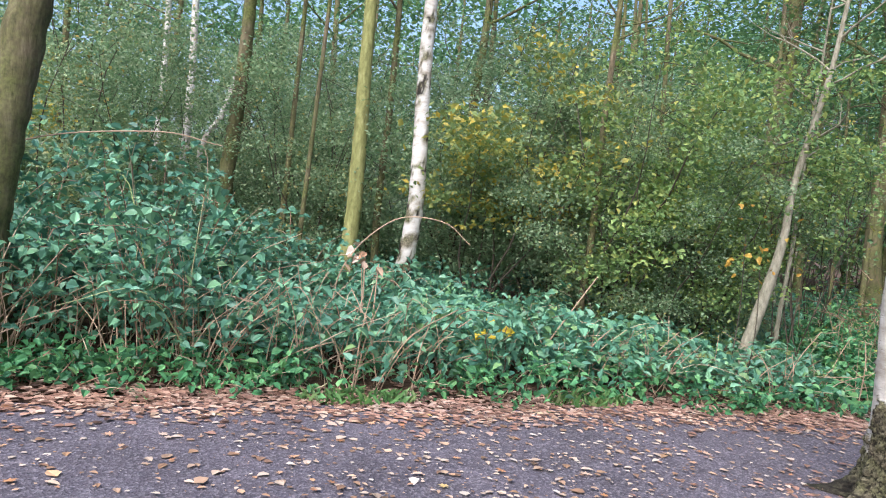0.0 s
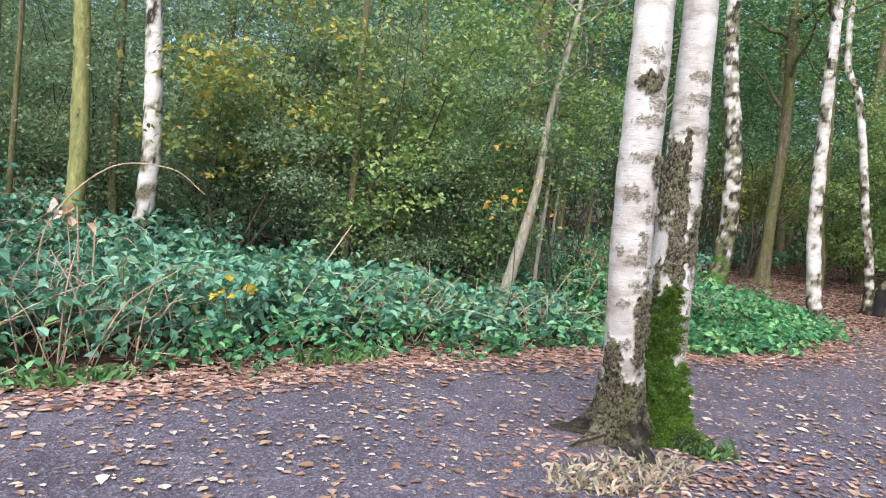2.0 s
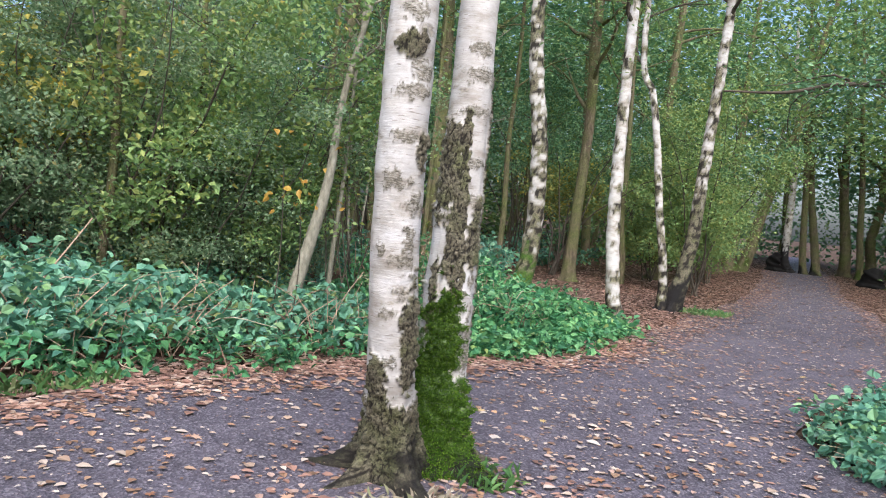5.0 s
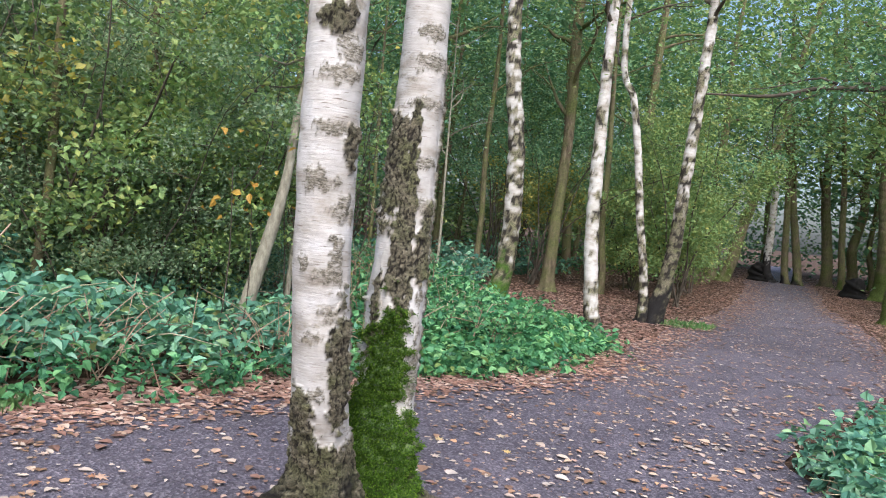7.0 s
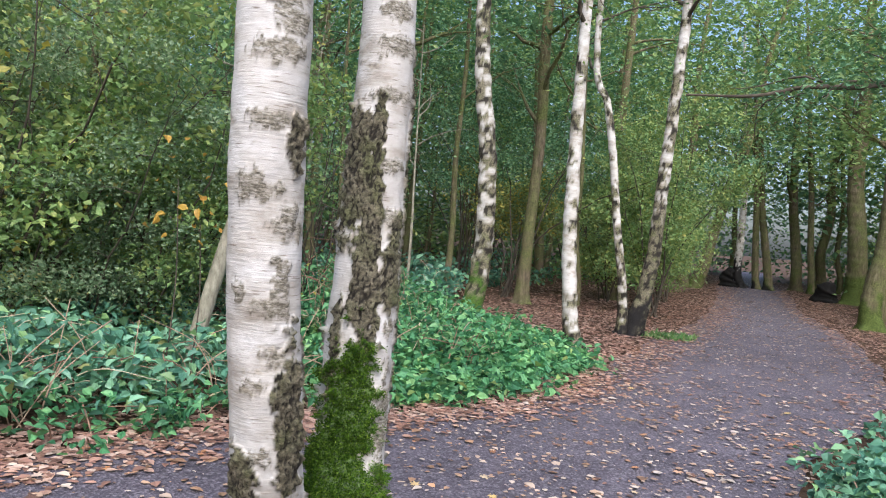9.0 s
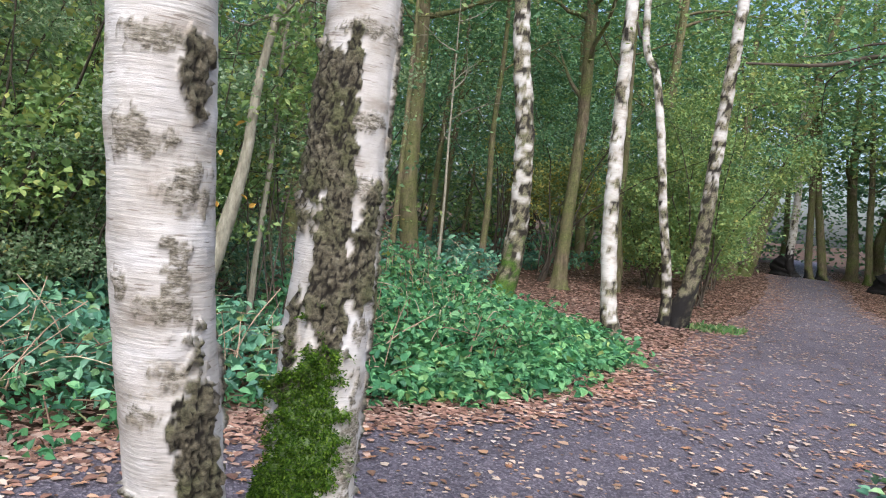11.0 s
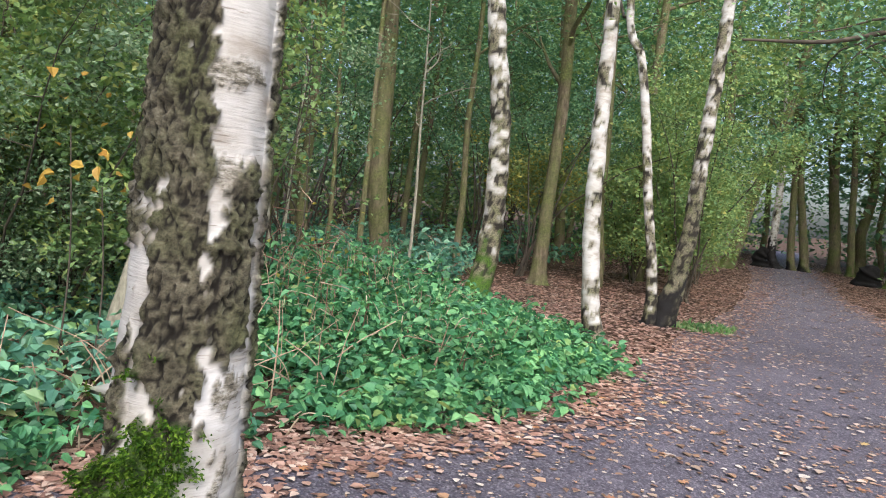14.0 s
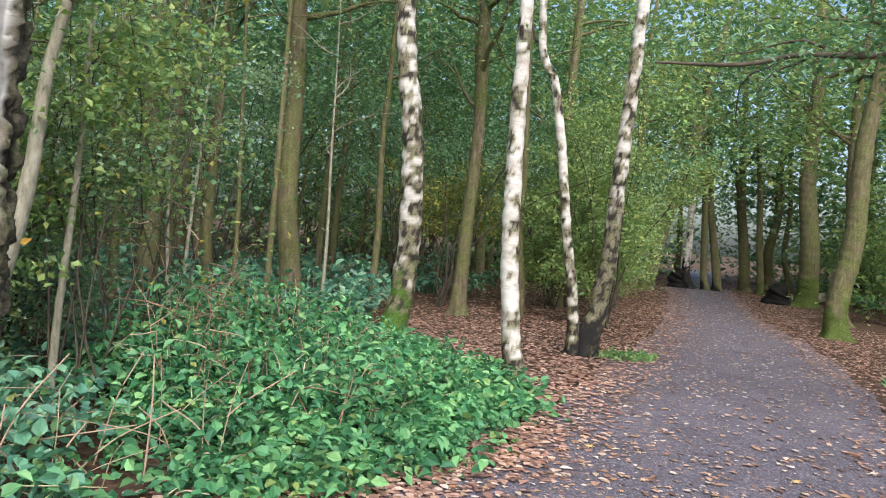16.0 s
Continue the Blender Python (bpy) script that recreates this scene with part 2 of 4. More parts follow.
def tube(line, sides=8, lump=0.0, seed=0):
    """Points and quads of a limb along a line of (x, y, z, radius)."""
    line = np.asarray(line, float)
    p, r = line[:, :3], line[:, 3]
    tan = np.gradient(p, axis=0)
    tan /= np.linalg.norm(tan, axis=1)[:, None] + 1e-9
    ref = np.where(np.abs(tan[:, 2:3]) > 0.9, [[1.0, 0, 0]], [[0, 0, 1.0]])
    u = np.cross(ref, tan)
    u /= np.linalg.norm(u, axis=1)[:, None] + 1e-9
    v = np.cross(tan, u)
    a = np.arange(sides) * 2 * np.pi / sides
    rr = r[:, None] * np.ones(sides)
    if lump:
        g = np.random.default_rng(seed)
        s = np.arange(len(p))[:, None] * 0.9
        for k in (1, 2, 3):
            rr = rr * (1 + lump / k * np.sin(k * a + g.uniform(0, 6) + s * g.uniform(0.2, 1)) * np.sin(s * g.uniform(0.3, 1.1) + g.uniform(0, 6)))
    v3 = p[:, None] + rr[..., None] * (np.cos(a)[None, :, None] * u[:, None] + np.sin(a)[None, :, None] * v[:, None])
    n = len(p)
    i, j = np.meshgrid(np.arange(n - 1), np.arange(sides), indexing="ij")
    k = (j + 1) % sides
    q = np.stack([i * sides + j, i * sides + k, (i + 1) * sides + k, (i + 1) * sides + j], -1).reshape(-1, 4)
    return v3.reshape(-1, 3), q


def joined(tubes):
    vs, qs, off = [], [], 0
    for v, q in tubes:
        vs.append(v)
        qs.append(q + off)
        off += len(v)
    return np.vstack(vs), np.vstack(qs)


def unit(a):
    return a / (np.linalg.norm(a, axis=1)[:, None] + 1e-9)


def leaf_mesh(name, c, size, mat, flat=0.6, wide=0.6, fine=False, heading=None, droop=0.0, curl=0.13):
    """Many leaves, folded along the midrib, round the points c. fine: with a waist and a drawn-out tip."""
    n = len(c)
    nor = rng.normal(size=(n, 3)) * (1 - flat)
    nor[:, 2] = np.abs(nor[:, 2]) + flat
    nor = unit(nor)
    d = rng.normal(size=(n, 3)) if heading is None else heading + rng.normal(size=(n, 3)) * 0.35
    d[:, 2] -= droop
    d = unit(d - (d * nor).sum(1)[:, None] * nor)
    s = np.cross(nor, d)
    ln = size * rng.uniform(0.6, 1.25, (n, 1))
    w = ln * wide * 0.5 * rng.uniform(0.8, 1.15, (n, 1))
    up = nor * ln * curl
    if fine:
        pts = np.stack([c, c + d * ln * 0.28 + s * w * 0.92 + up, c + d * ln * 0.62 + s * w * 0.72 + up * 0.8, c + d * ln - up * 1.2,
                        c + d * ln * 0.62 - s * w * 0.72 + up * 0.8, c + d * ln * 0.28 - s * w * 0.92 + up], 1)
        t = np.array([[0, 3, 2], [0, 2, 1], [0, 4, 3], [0, 5, 4]])
        k = 6
    else:
        pts = np.stack([c, c + d * ln * 0.45 + s * w + up, c + d * ln, c + d * ln * 0.45 - s * w + up], 1)
        t = np.array([[0, 2, 1], [0, 3, 2]])
        k = 4
    tris = (np.arange(n)[:, None, None] * k + t[None]).reshape(-1, 3)
    return mesh_from(name, pts.reshape(-1, 3), tris, mat)


def sprays(centres, per, spread, thick=0.35):
    """Points of leaves in flat sprays round the centres."""
    c = np.repeat(centres, per, axis=0)
    o = rng.normal(size=(len(c), 3)) * spread
    o[:, 2] *= thick
    return c + o

# ---- ground and path ----
EDGE_N = [(-30, -1), (-14, 2.5), (-6, 3.9), (-2.76, 4.95), (-1.44, 5.45), (0.25, 6.0), (1.9, 6.75), (3.2, 7.1), (4.4, 7.2), (5.9, 7.3), (7.2, 7.7), (8.9, 8.7), (12, 10.6), (17, 13.6), (24, 18.5), (31, 23.8), (42, 31.5), (60, 44)]
EDGE_S = [(-26, -16), (-14, -9), (-6, -7), (-2, -6), (1, -4.5), (3, -2.5), (4.6, 0), (5.6, 2.4), (6.5, 4.6), (8.2, 5.4), (9.8, 5.9), (12.7, 7.2), (17, 10.1), (23, 14.8), (30, 19.6), (36, 24), (45, 30.5), (62, 42)]


def edge_distance(p, line):
    """Signed distance of points from an edge: positive to the left of it."""
    line = np.asarray(line, float)
    best, sign = np.full(len(p), 1e9), np.ones(len(p))
    for a, b in zip(line[:-1], line[1:]):
        ab, ap = b - a, p - a
        t = np.clip((ap @ ab) / (ab @ ab), 0, 1)
        off = ap - t[:, None] * ab
        d = np.hypot(off[:, 0], off[:, 1])
        s = np.sign(ab[0] * ap[:, 1] - ab[1] * ap[:, 0])
        m = d < best
        best[m], sign[m] = d[m], s[m]
    return best * sign


def wave(p, scale, seed=0):
    """Cheap smooth noise of the plan, -1 to 1."""
    g = np.random.default_rng(seed)
    out = 0
    for k in range(4):
        a, f = g.uniform(0, 6.3), scale * (1.7 ** k)
        out = out + np.sin(f * (p[:, 0] * np.cos(a) + p[:, 1] * np.sin(a)) + g.uniform(0, 6)) / 1.5 ** k
    return out / 2.3


def ground_height(p):
    n, s = edge_distance(p, EDGE_N), -edge_distance(p, EDGE_S)
    off = np.clip(np.maximum(n, s), 0, 3) / 3
    return -0.03 + off * (0.05 + 0.06 * wave(p, 0.9, 3))


def build_ground():
    ax = np.concatenate([[-600, -200, -80], np.linspace(-40, 60, 201), [90, 200, 600]])
    ay = np.concatenate([[-600, -200, -80], np.linspace(-30, 60, 181), [90, 200, 600]])
    gx, gy = np.meshgrid(ax, ay, indexing="ij")
    p = np.stack([gx.ravel(), gy.ravel()], 1)
    v = np.column_stack([p, ground_height(p)])
    i, j = np.meshgrid(np.arange(len(ax) - 1), np.arange(len(ay) - 1), indexing="ij")
    m = len(ay)
    q = np.stack([i * m + j, (i + 1) * m + j, (i + 1) * m + j + 1, i * m + j + 1], -1).reshape(-1, 4)
    tagged(new("ground", mesh_from("ground", v, q, M["soil"], True, corners=4)), "dark woodland soil under leaf litter and plants", "ground", kind="structure")
    a, b = spline(EDGE_N, 14), spline(EDGE_S, 14)
    w = np.linspace(0, 1, 41)
    pts = a[:, None] * (1 - w)[None, :, None] + b[:, None] * w[None, :, None]
    pts = pts.reshape(-1, 2)
    pts = pts + 0.12 * np.column_stack([wave(pts, 2.3, 5), wave(pts, 2.3, 6)])
    z = 0.008 * wave(pts, 3, 8) + 0.004 * wave(pts, 9, 9)
    n = len(a)
    i, j = np.meshgrid(np.arange(n - 1), np.arange(40), indexing="ij")
    q = np.stack([i * 41 + j, i * 41 + j + 1, (i + 1) * 41 + j + 1, (i + 1) * 41 + j], -1).reshape(-1, 4)
    tagged(new("path", mesh_from("path", np.column_stack([pts, z]), q, M["path"], True, corners=4)), "dark grey grit woodland path with scattered fallen leaves", "path", kind="structure")


build_ground()

# ---- trees ----


def trunk_mesh(name, line, mat, sides=20, rough=0.0, rough_to=0.0, moss_to=0.0, black_to=0.0, lump=0.05, seed=0, flare=1.7):
    """A trunk along (x, y, z, radius), with root flare, and masks for cracked bark, moss and charring near its foot."""
    smooth = spline(line, 24)
    sides = 36 if rough else sides
    smooth = smooth[np.argsort(smooth[:, 2])]
    zs = np.concatenate([np.arange(0, min(5.5, line[-1][2]), 0.05), np.linspace(min(5.5, line[-1][2]), line[-1][2], 12)])
    ln = np.column_stack([np.interp(zs, smooth[:, 2], smooth[:, i]) for i in range(4)])
    h = ln[:, 2] - ln[0, 2]
    ln[:, 3] *= 1 + (flare - 1) * np.exp(-h / 0.16)
    v, q = tube(ln, sides, lump, seed)
    g = np.random.default_rng(seed)
    ang = np.tile(np.arange(sides) * 2 * np.pi / sides, len(ln))
    hz = np.repeat(h, sides)
    rad = np.repeat(ln[:, 3], sides)
    k = sum(np.sin(m * ang + g.uniform(0, 6) + hz * g.uniform(-5, 5)) * np.sin(hz * g.uniform(2, 9) + g.uniform(0, 6)) for m in (1, 2, 3, 4)) / 2
    if rough or rough_to:
        k = np.array([noise.fractal(Vector((x * 5 + seed, y * 5, w * 6)), 0.75, 2.1, 5) for x, y, w in v]) * 1.7
        split = np.array([noise.fractal(Vector((x * 11, y * 11 + seed, w * 9)), 0.7, 2.1, 4) for x, y, w in v])
    centre = np.repeat(ln[:, :3], sides, axis=0)
    roots = 1 + 0.35 * np.exp(-hz / 0.12) * np.sin(5 * ang + g.uniform(0, 6))
    v = centre + (v - centre) * roots[:, None]
    low = np.clip(1.5 - hz / max(rough_to, 0.01) * 1.5, 0, 1)
    at = {"rough": np.clip((rough + 1.6 * low + 0.9 * k - 0.55) * 3, 0, 1) if rough_to else np.clip((rough + k - 0.8) * 3, 0, 1) * (rough > 0),
          "moss": np.clip((moss_to + 0.5 * k - hz) * 3, 0, 1) if moss_to else hz * 0,
          "black": np.clip((black_to + 0.4 * k - hz) * 6, 0, 1) if black_to else hz * 0}
    if rough or rough_to:
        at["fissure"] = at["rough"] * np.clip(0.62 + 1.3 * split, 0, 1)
    return mesh_from(name, v, q, mat, True, at, 4)


def limb(a, d, length, r, g, bend=0.35, rise=0.25, steps=6):
    pts, p, d = [], np.array(a, float), np.array(d, float)
    for i in range(steps + 1):
        pts.append([*p, r * (1 - 0.85 * i / steps)])
        d = d + g.normal(size=3) * bend * 0.5
        d[2] += rise * 0.15
        d /= np.linalg.norm(d)
        p = p + d * length / steps
    return np.array(pts)


def tree(name, base, lean, dia, height, mat, label, leaf="leaf_wood", crown_from=4.5, leaves=2600, limbs=9, size=0.075, spread=2.0, seed=0, category="tree", group="", bend=0.0, line=None, **kw):
    """A tree: trunk, limbs and a crown of leaf sprays, at its base."""
    g = np.random.default_rng(seed + 100)
    t = thing(name, (base[0], base[1], -0.06), label, category, group)
    if line is None:
        wob = g.normal(size=(7, 2)) * dia * 0.22 + bend * np.sin(np.linspace(0, 3.1, 7))[:, None] * np.array([[1, 0.3]])
        wob[0] = 0
        line = [(lean[0] * h + wob[i, 0], lean[1] * h + wob[i, 1], h, dia / 2 * (1.08 - 0.8 * h / height)) for i, h in enumerate(height * np.array([0, 0.06, 0.16, 0.32, 0.5, 0.75, 1.0]))]
    part("trunk", trunk_mesh("trunk", line, M[mat], seed=seed, **kw), t)
    ln = spline(line, 10)
    tubes, tips = [], []
    for i in range(limbs):
        f = crown_from + (height - crown_from) * (i + g.uniform(0, 1)) / limbs
        k = np.argmin(np.abs(ln[:, 2] - f))
        a = g.uniform(0, 6.3)
        d = np.array([np.cos(a), np.sin(a), g.uniform(0.2, 0.8)])
        li = limb(ln[k, :3], d / np.linalg.norm(d), spread * g.uniform(0.6, 1.2), max(ln[k, 3] * 0.5, 0.015), g)
        tubes = [tube(li, 5)]
        tips += [li[3, :3], li[5, :3], li[6, :3]]
        for _ in range(2):
            sub = limb(li[3, :3], g.normal(size=3) + d, spread * 0.5, li[3, 3] * 0.6, g, steps=4)
            tubes.append(tube(sub, 4))
            tips += [sub[2, :3], sub[4, :3]]
        part("limb", mesh_from("limb", *joined(tubes), M[mat if mat != "birch" else "twig"], True, corners=4), t)
    if leaves and tips:
        tips = np.array(tips)
        c = np.repeat(tips, 3, axis=0) + g.normal(size=(len(tips) * 3, 3)) * [0.45, 0.45, 0.3]
        part("crown", leaf_mesh("crown", sprays(c, max(1, leaves // len(c)), 0.3), size, M[leaf], 0.55, 0.6), t)
    return t


BIRCH = "white-barked birch with dark lenticels and fissured foot"
OAK = "mossy brown-barked woodland tree"
b1 = [(-0.06, 0.02, 0, 0.22), (-0.03, 0.0, 0.3, 0.19), (0.02, -0.02, 0.61, 0.17), (0.07, -0.04, 1.35, 0.155), (0.05, -0.03, 2.23, 0.15), (-0.01, 0.0, 3.02, 0.142), (-0.19, 0.13, 4.57, 0.125), (-0.3, 0.2, 7.5, 0.08), (-0.3, 0.2, 11, 0.02)]
tree("birch_tree", (9.12, 12.1), (0, 0), 0.31, 11, "birch", "birch with peeling dark bark and a mossy leaning foot", "leaf_sun", 5.0, line=b1, rough=0.98, rough_to=1.4, moss_to=0.85, lump=0.08, seed=1, flare=1.3)
b2 = [(0, 0, 0, 0.13), (-0.06, 0.05, 0.4, 0.112), (-0.14, 0.13, 1.4, 0.104), (-0.17, 0.16, 2.34, 0.098), (-0.19, 0.18, 3.6, 0.086), (-0.19, 0.18, 5.5, 0.07), (-0.1, 0.1, 11, 0.02)]
tree("birch_tree", (9.42, 9.95), (0, 0), 0.2, 11, "birch", "slender pale birch with a clean white trunk", "leaf_sun", 4.6, line=b2, rough=0.45, rough_to=0.5, black_to=0.16, seed=2, lump=0.07, flare=1.25)
b3 = [(0, 0, 0, 0.1), (-0.05, 0.06, 0.87, 0.076), (-0.17, 0.19, 1.85, 0.07), (-0.3, 0.32, 3.06, 0.066), (-0.42, 0.45, 3.95, 0.062), (-0.6, 0.65, 5, 0.056), (-0.6, 0.6, 10, 0.02)]
tree("birch_tree", (11.5, 11.0), (0, 0), 0.14, 10, "birch", "thin kinked birch beside a leaning birch", "leaf_sun", 4.4, line=b3, rough_to=1.0, black_to=0.35, rough=0.55, seed=3, flare=1.4)
b4 = [(-0.04, 0.03, 0, 0.2), (0.02, -0.03, 0.35, 0.17), (0.08, -0.09, 0.75, 0.135), (0.14, -0.16, 1.51, 0.118), (0.16, -0.18, 2.41, 0.108), (0.19, -0.21, 3.38, 0.1), (0.23, -0.26, 5, 0.088), (0.3, -0.3, 7.5, 0.06), (0.3, -0.3, 11, 0.02)]
tree("birch_tree", (11.68, 10.93), (0, 0), 0.28, 11, "birch", "leaning birch with a charred black foot", "leaf_sun", 4.9, 3800, 12, line=b4, rough=0.82, rough_to=2.6, black_to=0.62, seed=4, flare=1.35, lump=0.09)
tree("oak_tree", (16.3, 16.1), (0, 0.03), 0.3, 12, "oak", OAK, "leaf_wood", 4, seed=5)
far_trees = [(26.7, 22.3, 0.02, 0.02, 0.44), (27.1, 22.0, 0.2, -0.12, 0.46), (32.6, 22.9, -0.06, 0.07, 0.3), (33.0, 22.6, -0.1, 0.1, 0.36), (35.8, 23.0, -0.04, 0.06, 0.5),
             (34.5, 21.4, -0.07, 0.08, 0.3), (37.6, 22.9, 0.05, 0, 0.48), (38.4, 22.3, -0.04, 0.06, 0.27), (41.7, 19.9, -0.03, 0.05, 0.38), (36, 33, 0, 0, 0.4), (42, 38, 0.03, 0, 0.4), (46, 34, 0, 0.03, 0.4), (24, 24, 0, 0, 0.35), (29, 29, 0.02, 0, 0.4)]
for i, (x, y, lx, ly, d) in enumerate(far_trees):
    tree("oak_tree", (x, y), (lx, ly), d, 12 + i % 3, "oak", "dark slender woodland tree beside the path", "leaf_sun" if i % 2 else "leaf_wood", 3.6, 1500, 8, 0.15, 2.6, seed=20 + i, group="trees along the far path", moss_to=0.5 * (i % 2), black_to=0.3 * (i in (2, 3)))
tree("birch_tree", (32.1, 23.3), (-0.05, 0.07), 0.35, 12, "birch", "far birch with a charred black foot", "leaf_sun", 4, 1200, 7, 0.15, black_to=1.3, rough=0.5, seed=40)
tree("oak_tree", (30.2, 17.2), (-0.01, 0.04), 0.7, 15, "oak", "tall thick-trunked woodland tree with a mossy foot", "leaf_wood", 7, 1500, 8, 0.13, 3, seed=41, moss_to=1.2)
tree("oak_tree", (20.4, 11.45), (0.08, -0.02), 0.46, 14, "oak", "leaning mossy tree beside the path", "leaf_wood", 5, 2200, 9, 0.1, 3, seed=42, moss_to=0.9)
tree("oak_tree", (9.05, 15.3), (-0.02, 0.04), 0.36, 12, "oak", OAK, "leaf_wood", 4.5, 2600, 10, 0.09, 2.6, seed=43)
tree("oak_tree", (6.55, 14.8), (-0.02, 0.04), 0.31, 12, "oak", OAK, "leaf_wood", 4.5, 2600, 10, 0.09, 2.6, seed=44)
fork = [(0, 0, 0, 0.16), (0.05, 0.02, 1.5, 0.13), (0.2, 0.1, 3.8, 0.115), (0.1, 0.1, 6, 0.12), (0.1, 0.1, 11, 0.02)]
tree("oak_tree", (12.4, 14.9), (0, 0), 0.3, 11, "oak", "forked mossy woodland tree", "leaf_wood", 3.6, 2000, 9, 0.1, 2.8, line=fork, seed=45)
tree("oak_tree", (17.5, 20.4), (-0.08, 0.05), 0.3, 12, "oak", OAK, "leaf_wood", 5, 1500, 8, 0.1, seed=46)
tree("oak_tree", (12.3, 6.0), (0.04, 0.0), 0.3, 11, "oak", "mossy oak at the edge of the path", "leaf_wood", 4.6, 2600, 8, 0.08, 2.4, seed=47, moss_to=0.6)
# the wood behind the bramble bank
tree("birch_tree", (-5.35, 13.95), (-0.05, 0.04), 0.15, 11, "birch", "thin far white birch", "leaf_wood", 5, 1100, seed=50)
tree("birch_tree", (-4.45, 12.96), (-0.05, 0.04), 0.16, 11, "birch", "thin white birch with a side stem", "leaf_wood", 5, 1100, seed=51)
b4 = [(0, 0, 0, 0.06), (0.02, 0, 2.2, 0.055), (0.35, 0.1, 3.1, 0.05), (0.6, 0.2, 4.6, 0.045), (0.8, 0.2, 8, 0.01)]
tree("birch_tree", (-4.4, 13.2), (0, 0), 0.1, 8, "birch", "thin slanting white birch", "leaf_wood", 5, 900, 5, line=b4, seed=52)
tree("oak_tree", (-3.26, 10.95), (0.02, 0.04), 0.24, 11, "oak", OAK, "leaf_wood", 4.5, 1100, seed=53)
tree("ash_tree", (-1.3, 10.15), (-0.02, 0.04), 0.22, 11, "green_stem", "slim curved tree with a yellow-green trunk", "leaf_wood", 4.6, 1100, seed=54, bend=0.1, moss_to=1.0)
tree("birch_tree", (-0.42, 9.65), (-0.02, 0.04), 0.22, 11, "birch", "birch with a dark peeling foot behind brambles", "leaf_wood", 4.4, 1100, seed=55, rough=0.45, rough_to=1.3)
b4 = [(0, 0, 0, 0.24), (-0.02, 0, 1.0, 0.19), (0.05, 0.05, 2.0, 0.17), (0.17, 0.1, 3.2, 0.16), (0.4, 0.2, 6, 0.12), (0.5, 0.3, 11, 0.03)]
tree("oak_tree", (-3.7, 6.1), (0, 0), 0.36, 11, "oak", "thick mossy tree among brambles at the path edge", "leaf_wood", 4.5, 1100, line=b4, seed=56, moss_to=0.7)
tree("oak_tree", (0.25, 14), (0.02, 0.04), 0.2, 12, "oak", OAK, "leaf_wood", 4.5, 1100, seed=57)
b4 = [(0, 0, 0, 0.085), (0.12, 0.02, 0.55, 0.075), (0.27, 0.04, 1.15, 0.068), (0.4, 0.06, 1.8, 0.05), (0.48, 0.1, 2.6, 0.04), (0.78, 0.16, 4.1, 0.03), (1.0, 0.2, 6.5, 0.01)]
tree("hazel_tree", (3.76, 9.05), (0, 0), 0.2, 6.5, "pale_stem", "leaning pale-barked tree with bare upper limbs", "leaf_autumn", 2.6, 500, 10, 0.06, 1.3, line=b4, seed=58, flare=1.15)
for i, (x, y, lx, ly) in enumerate([(9.35, 14.7, -0.01, 0.03), (6.98, 15.2, -0.05, 0.06), (7.12, 15.1, 0.05, 0.01), (4.45, 9.6, 0.04, 0.02)]):
    tree("sapling_tree", (x, y), (lx, ly), 0.06, 5.5, "pale_stem", "thin pale sapling stem", "leaf_wood", 2.6, 700, 7, 0.07, 1.0, seed=60 + i, flare=1.1, group="saplings")
for i, (x, y, d) in enumerate([(-6.0, 11.5, 0.13), (-2.35, 10.9, 0.09), (1.95, 10.0, 0.1), (-0.95, 11.2, 0.12), (10.9, 15.6, 0.14), (8.1, 14.2, 0.1), (13.9, 14.8, 0.16), (5.7, 13.4, 0.12), (-1.9, 9.9, 0.07), (3.1, 10.9, 0.09)]):
    tree("young_oak_tree", (x, y), (0.02 * (i % 3 - 1), 0.03), d, 10, "oak", "thin dark-barked young tree in the wood", "leaf_wood", 4.2, 1200, 7, 0.08, 1.8, seed=90 + i, group="young trees in the wood")
r2 = np.random.default_rng(5)
for i in range(46):
    x, y = r2.uniform(-22, 34), r2.uniform(14, 42)
    if y < 16 + max(0, x - 8) * 0.75 or edge_distance(np.array([[x, y]]), EDGE_N)[0] < 6:
        continue
    tree("oak_tree", (x, y), (r2.normal() * 0.03, r2.normal() * 0.03), r2.uniform(0.12, 0.4), r2.uniform(9, 13), "oak", "dark trunk deep in the wood", "leaf_wood", 3.5, 1300, 7, 0.13, 2.4, seed=200 + i, group="trees deep in the wood")
for i in range(40):
    x, y = r2.uniform(3, 22), r2.uniform(13.5, 32)
    if edge_distance(np.array([[x, y]]), EDGE_N)[0] < 5.5:
        continue
    tree("young_oak_tree", (x, y), (r2.normal() * 0.04, r2.normal() * 0.04), r2.uniform(0.07, 0.22), r2.uniform(8, 11), "oak", "thin dark trunk in the shaded wood", "leaf_wood", 3.2, 420, 6, 0.1, 1.8, seed=500 + i, group="thin trees in the shaded wood")
# filler trees, nearly all out of view, added behind and beside for the light
for i, (x, y) in enumerate([(-9, -9), (-3, -10), (4, -8), (9, -4), (13, -1), (16, 4), (19, 6.5), (24, 8), (24, 13), (-14, -12), (30, 12), (34, 15), (28, 6), (37, 17), (40, 12)]):
    tree("oak_tree", (x, y), (0.01, 0.02), 0.25 + 0.03 * (i % 5), 12, "oak", "woodland tree added across the path", "leaf_wood" if i % 2 else "leaf_sun", 4.0, 600, 8, 0.12, 2.6, seed=300 + i, group="trees across the path")

# ---- twin birch at the path's bend ----


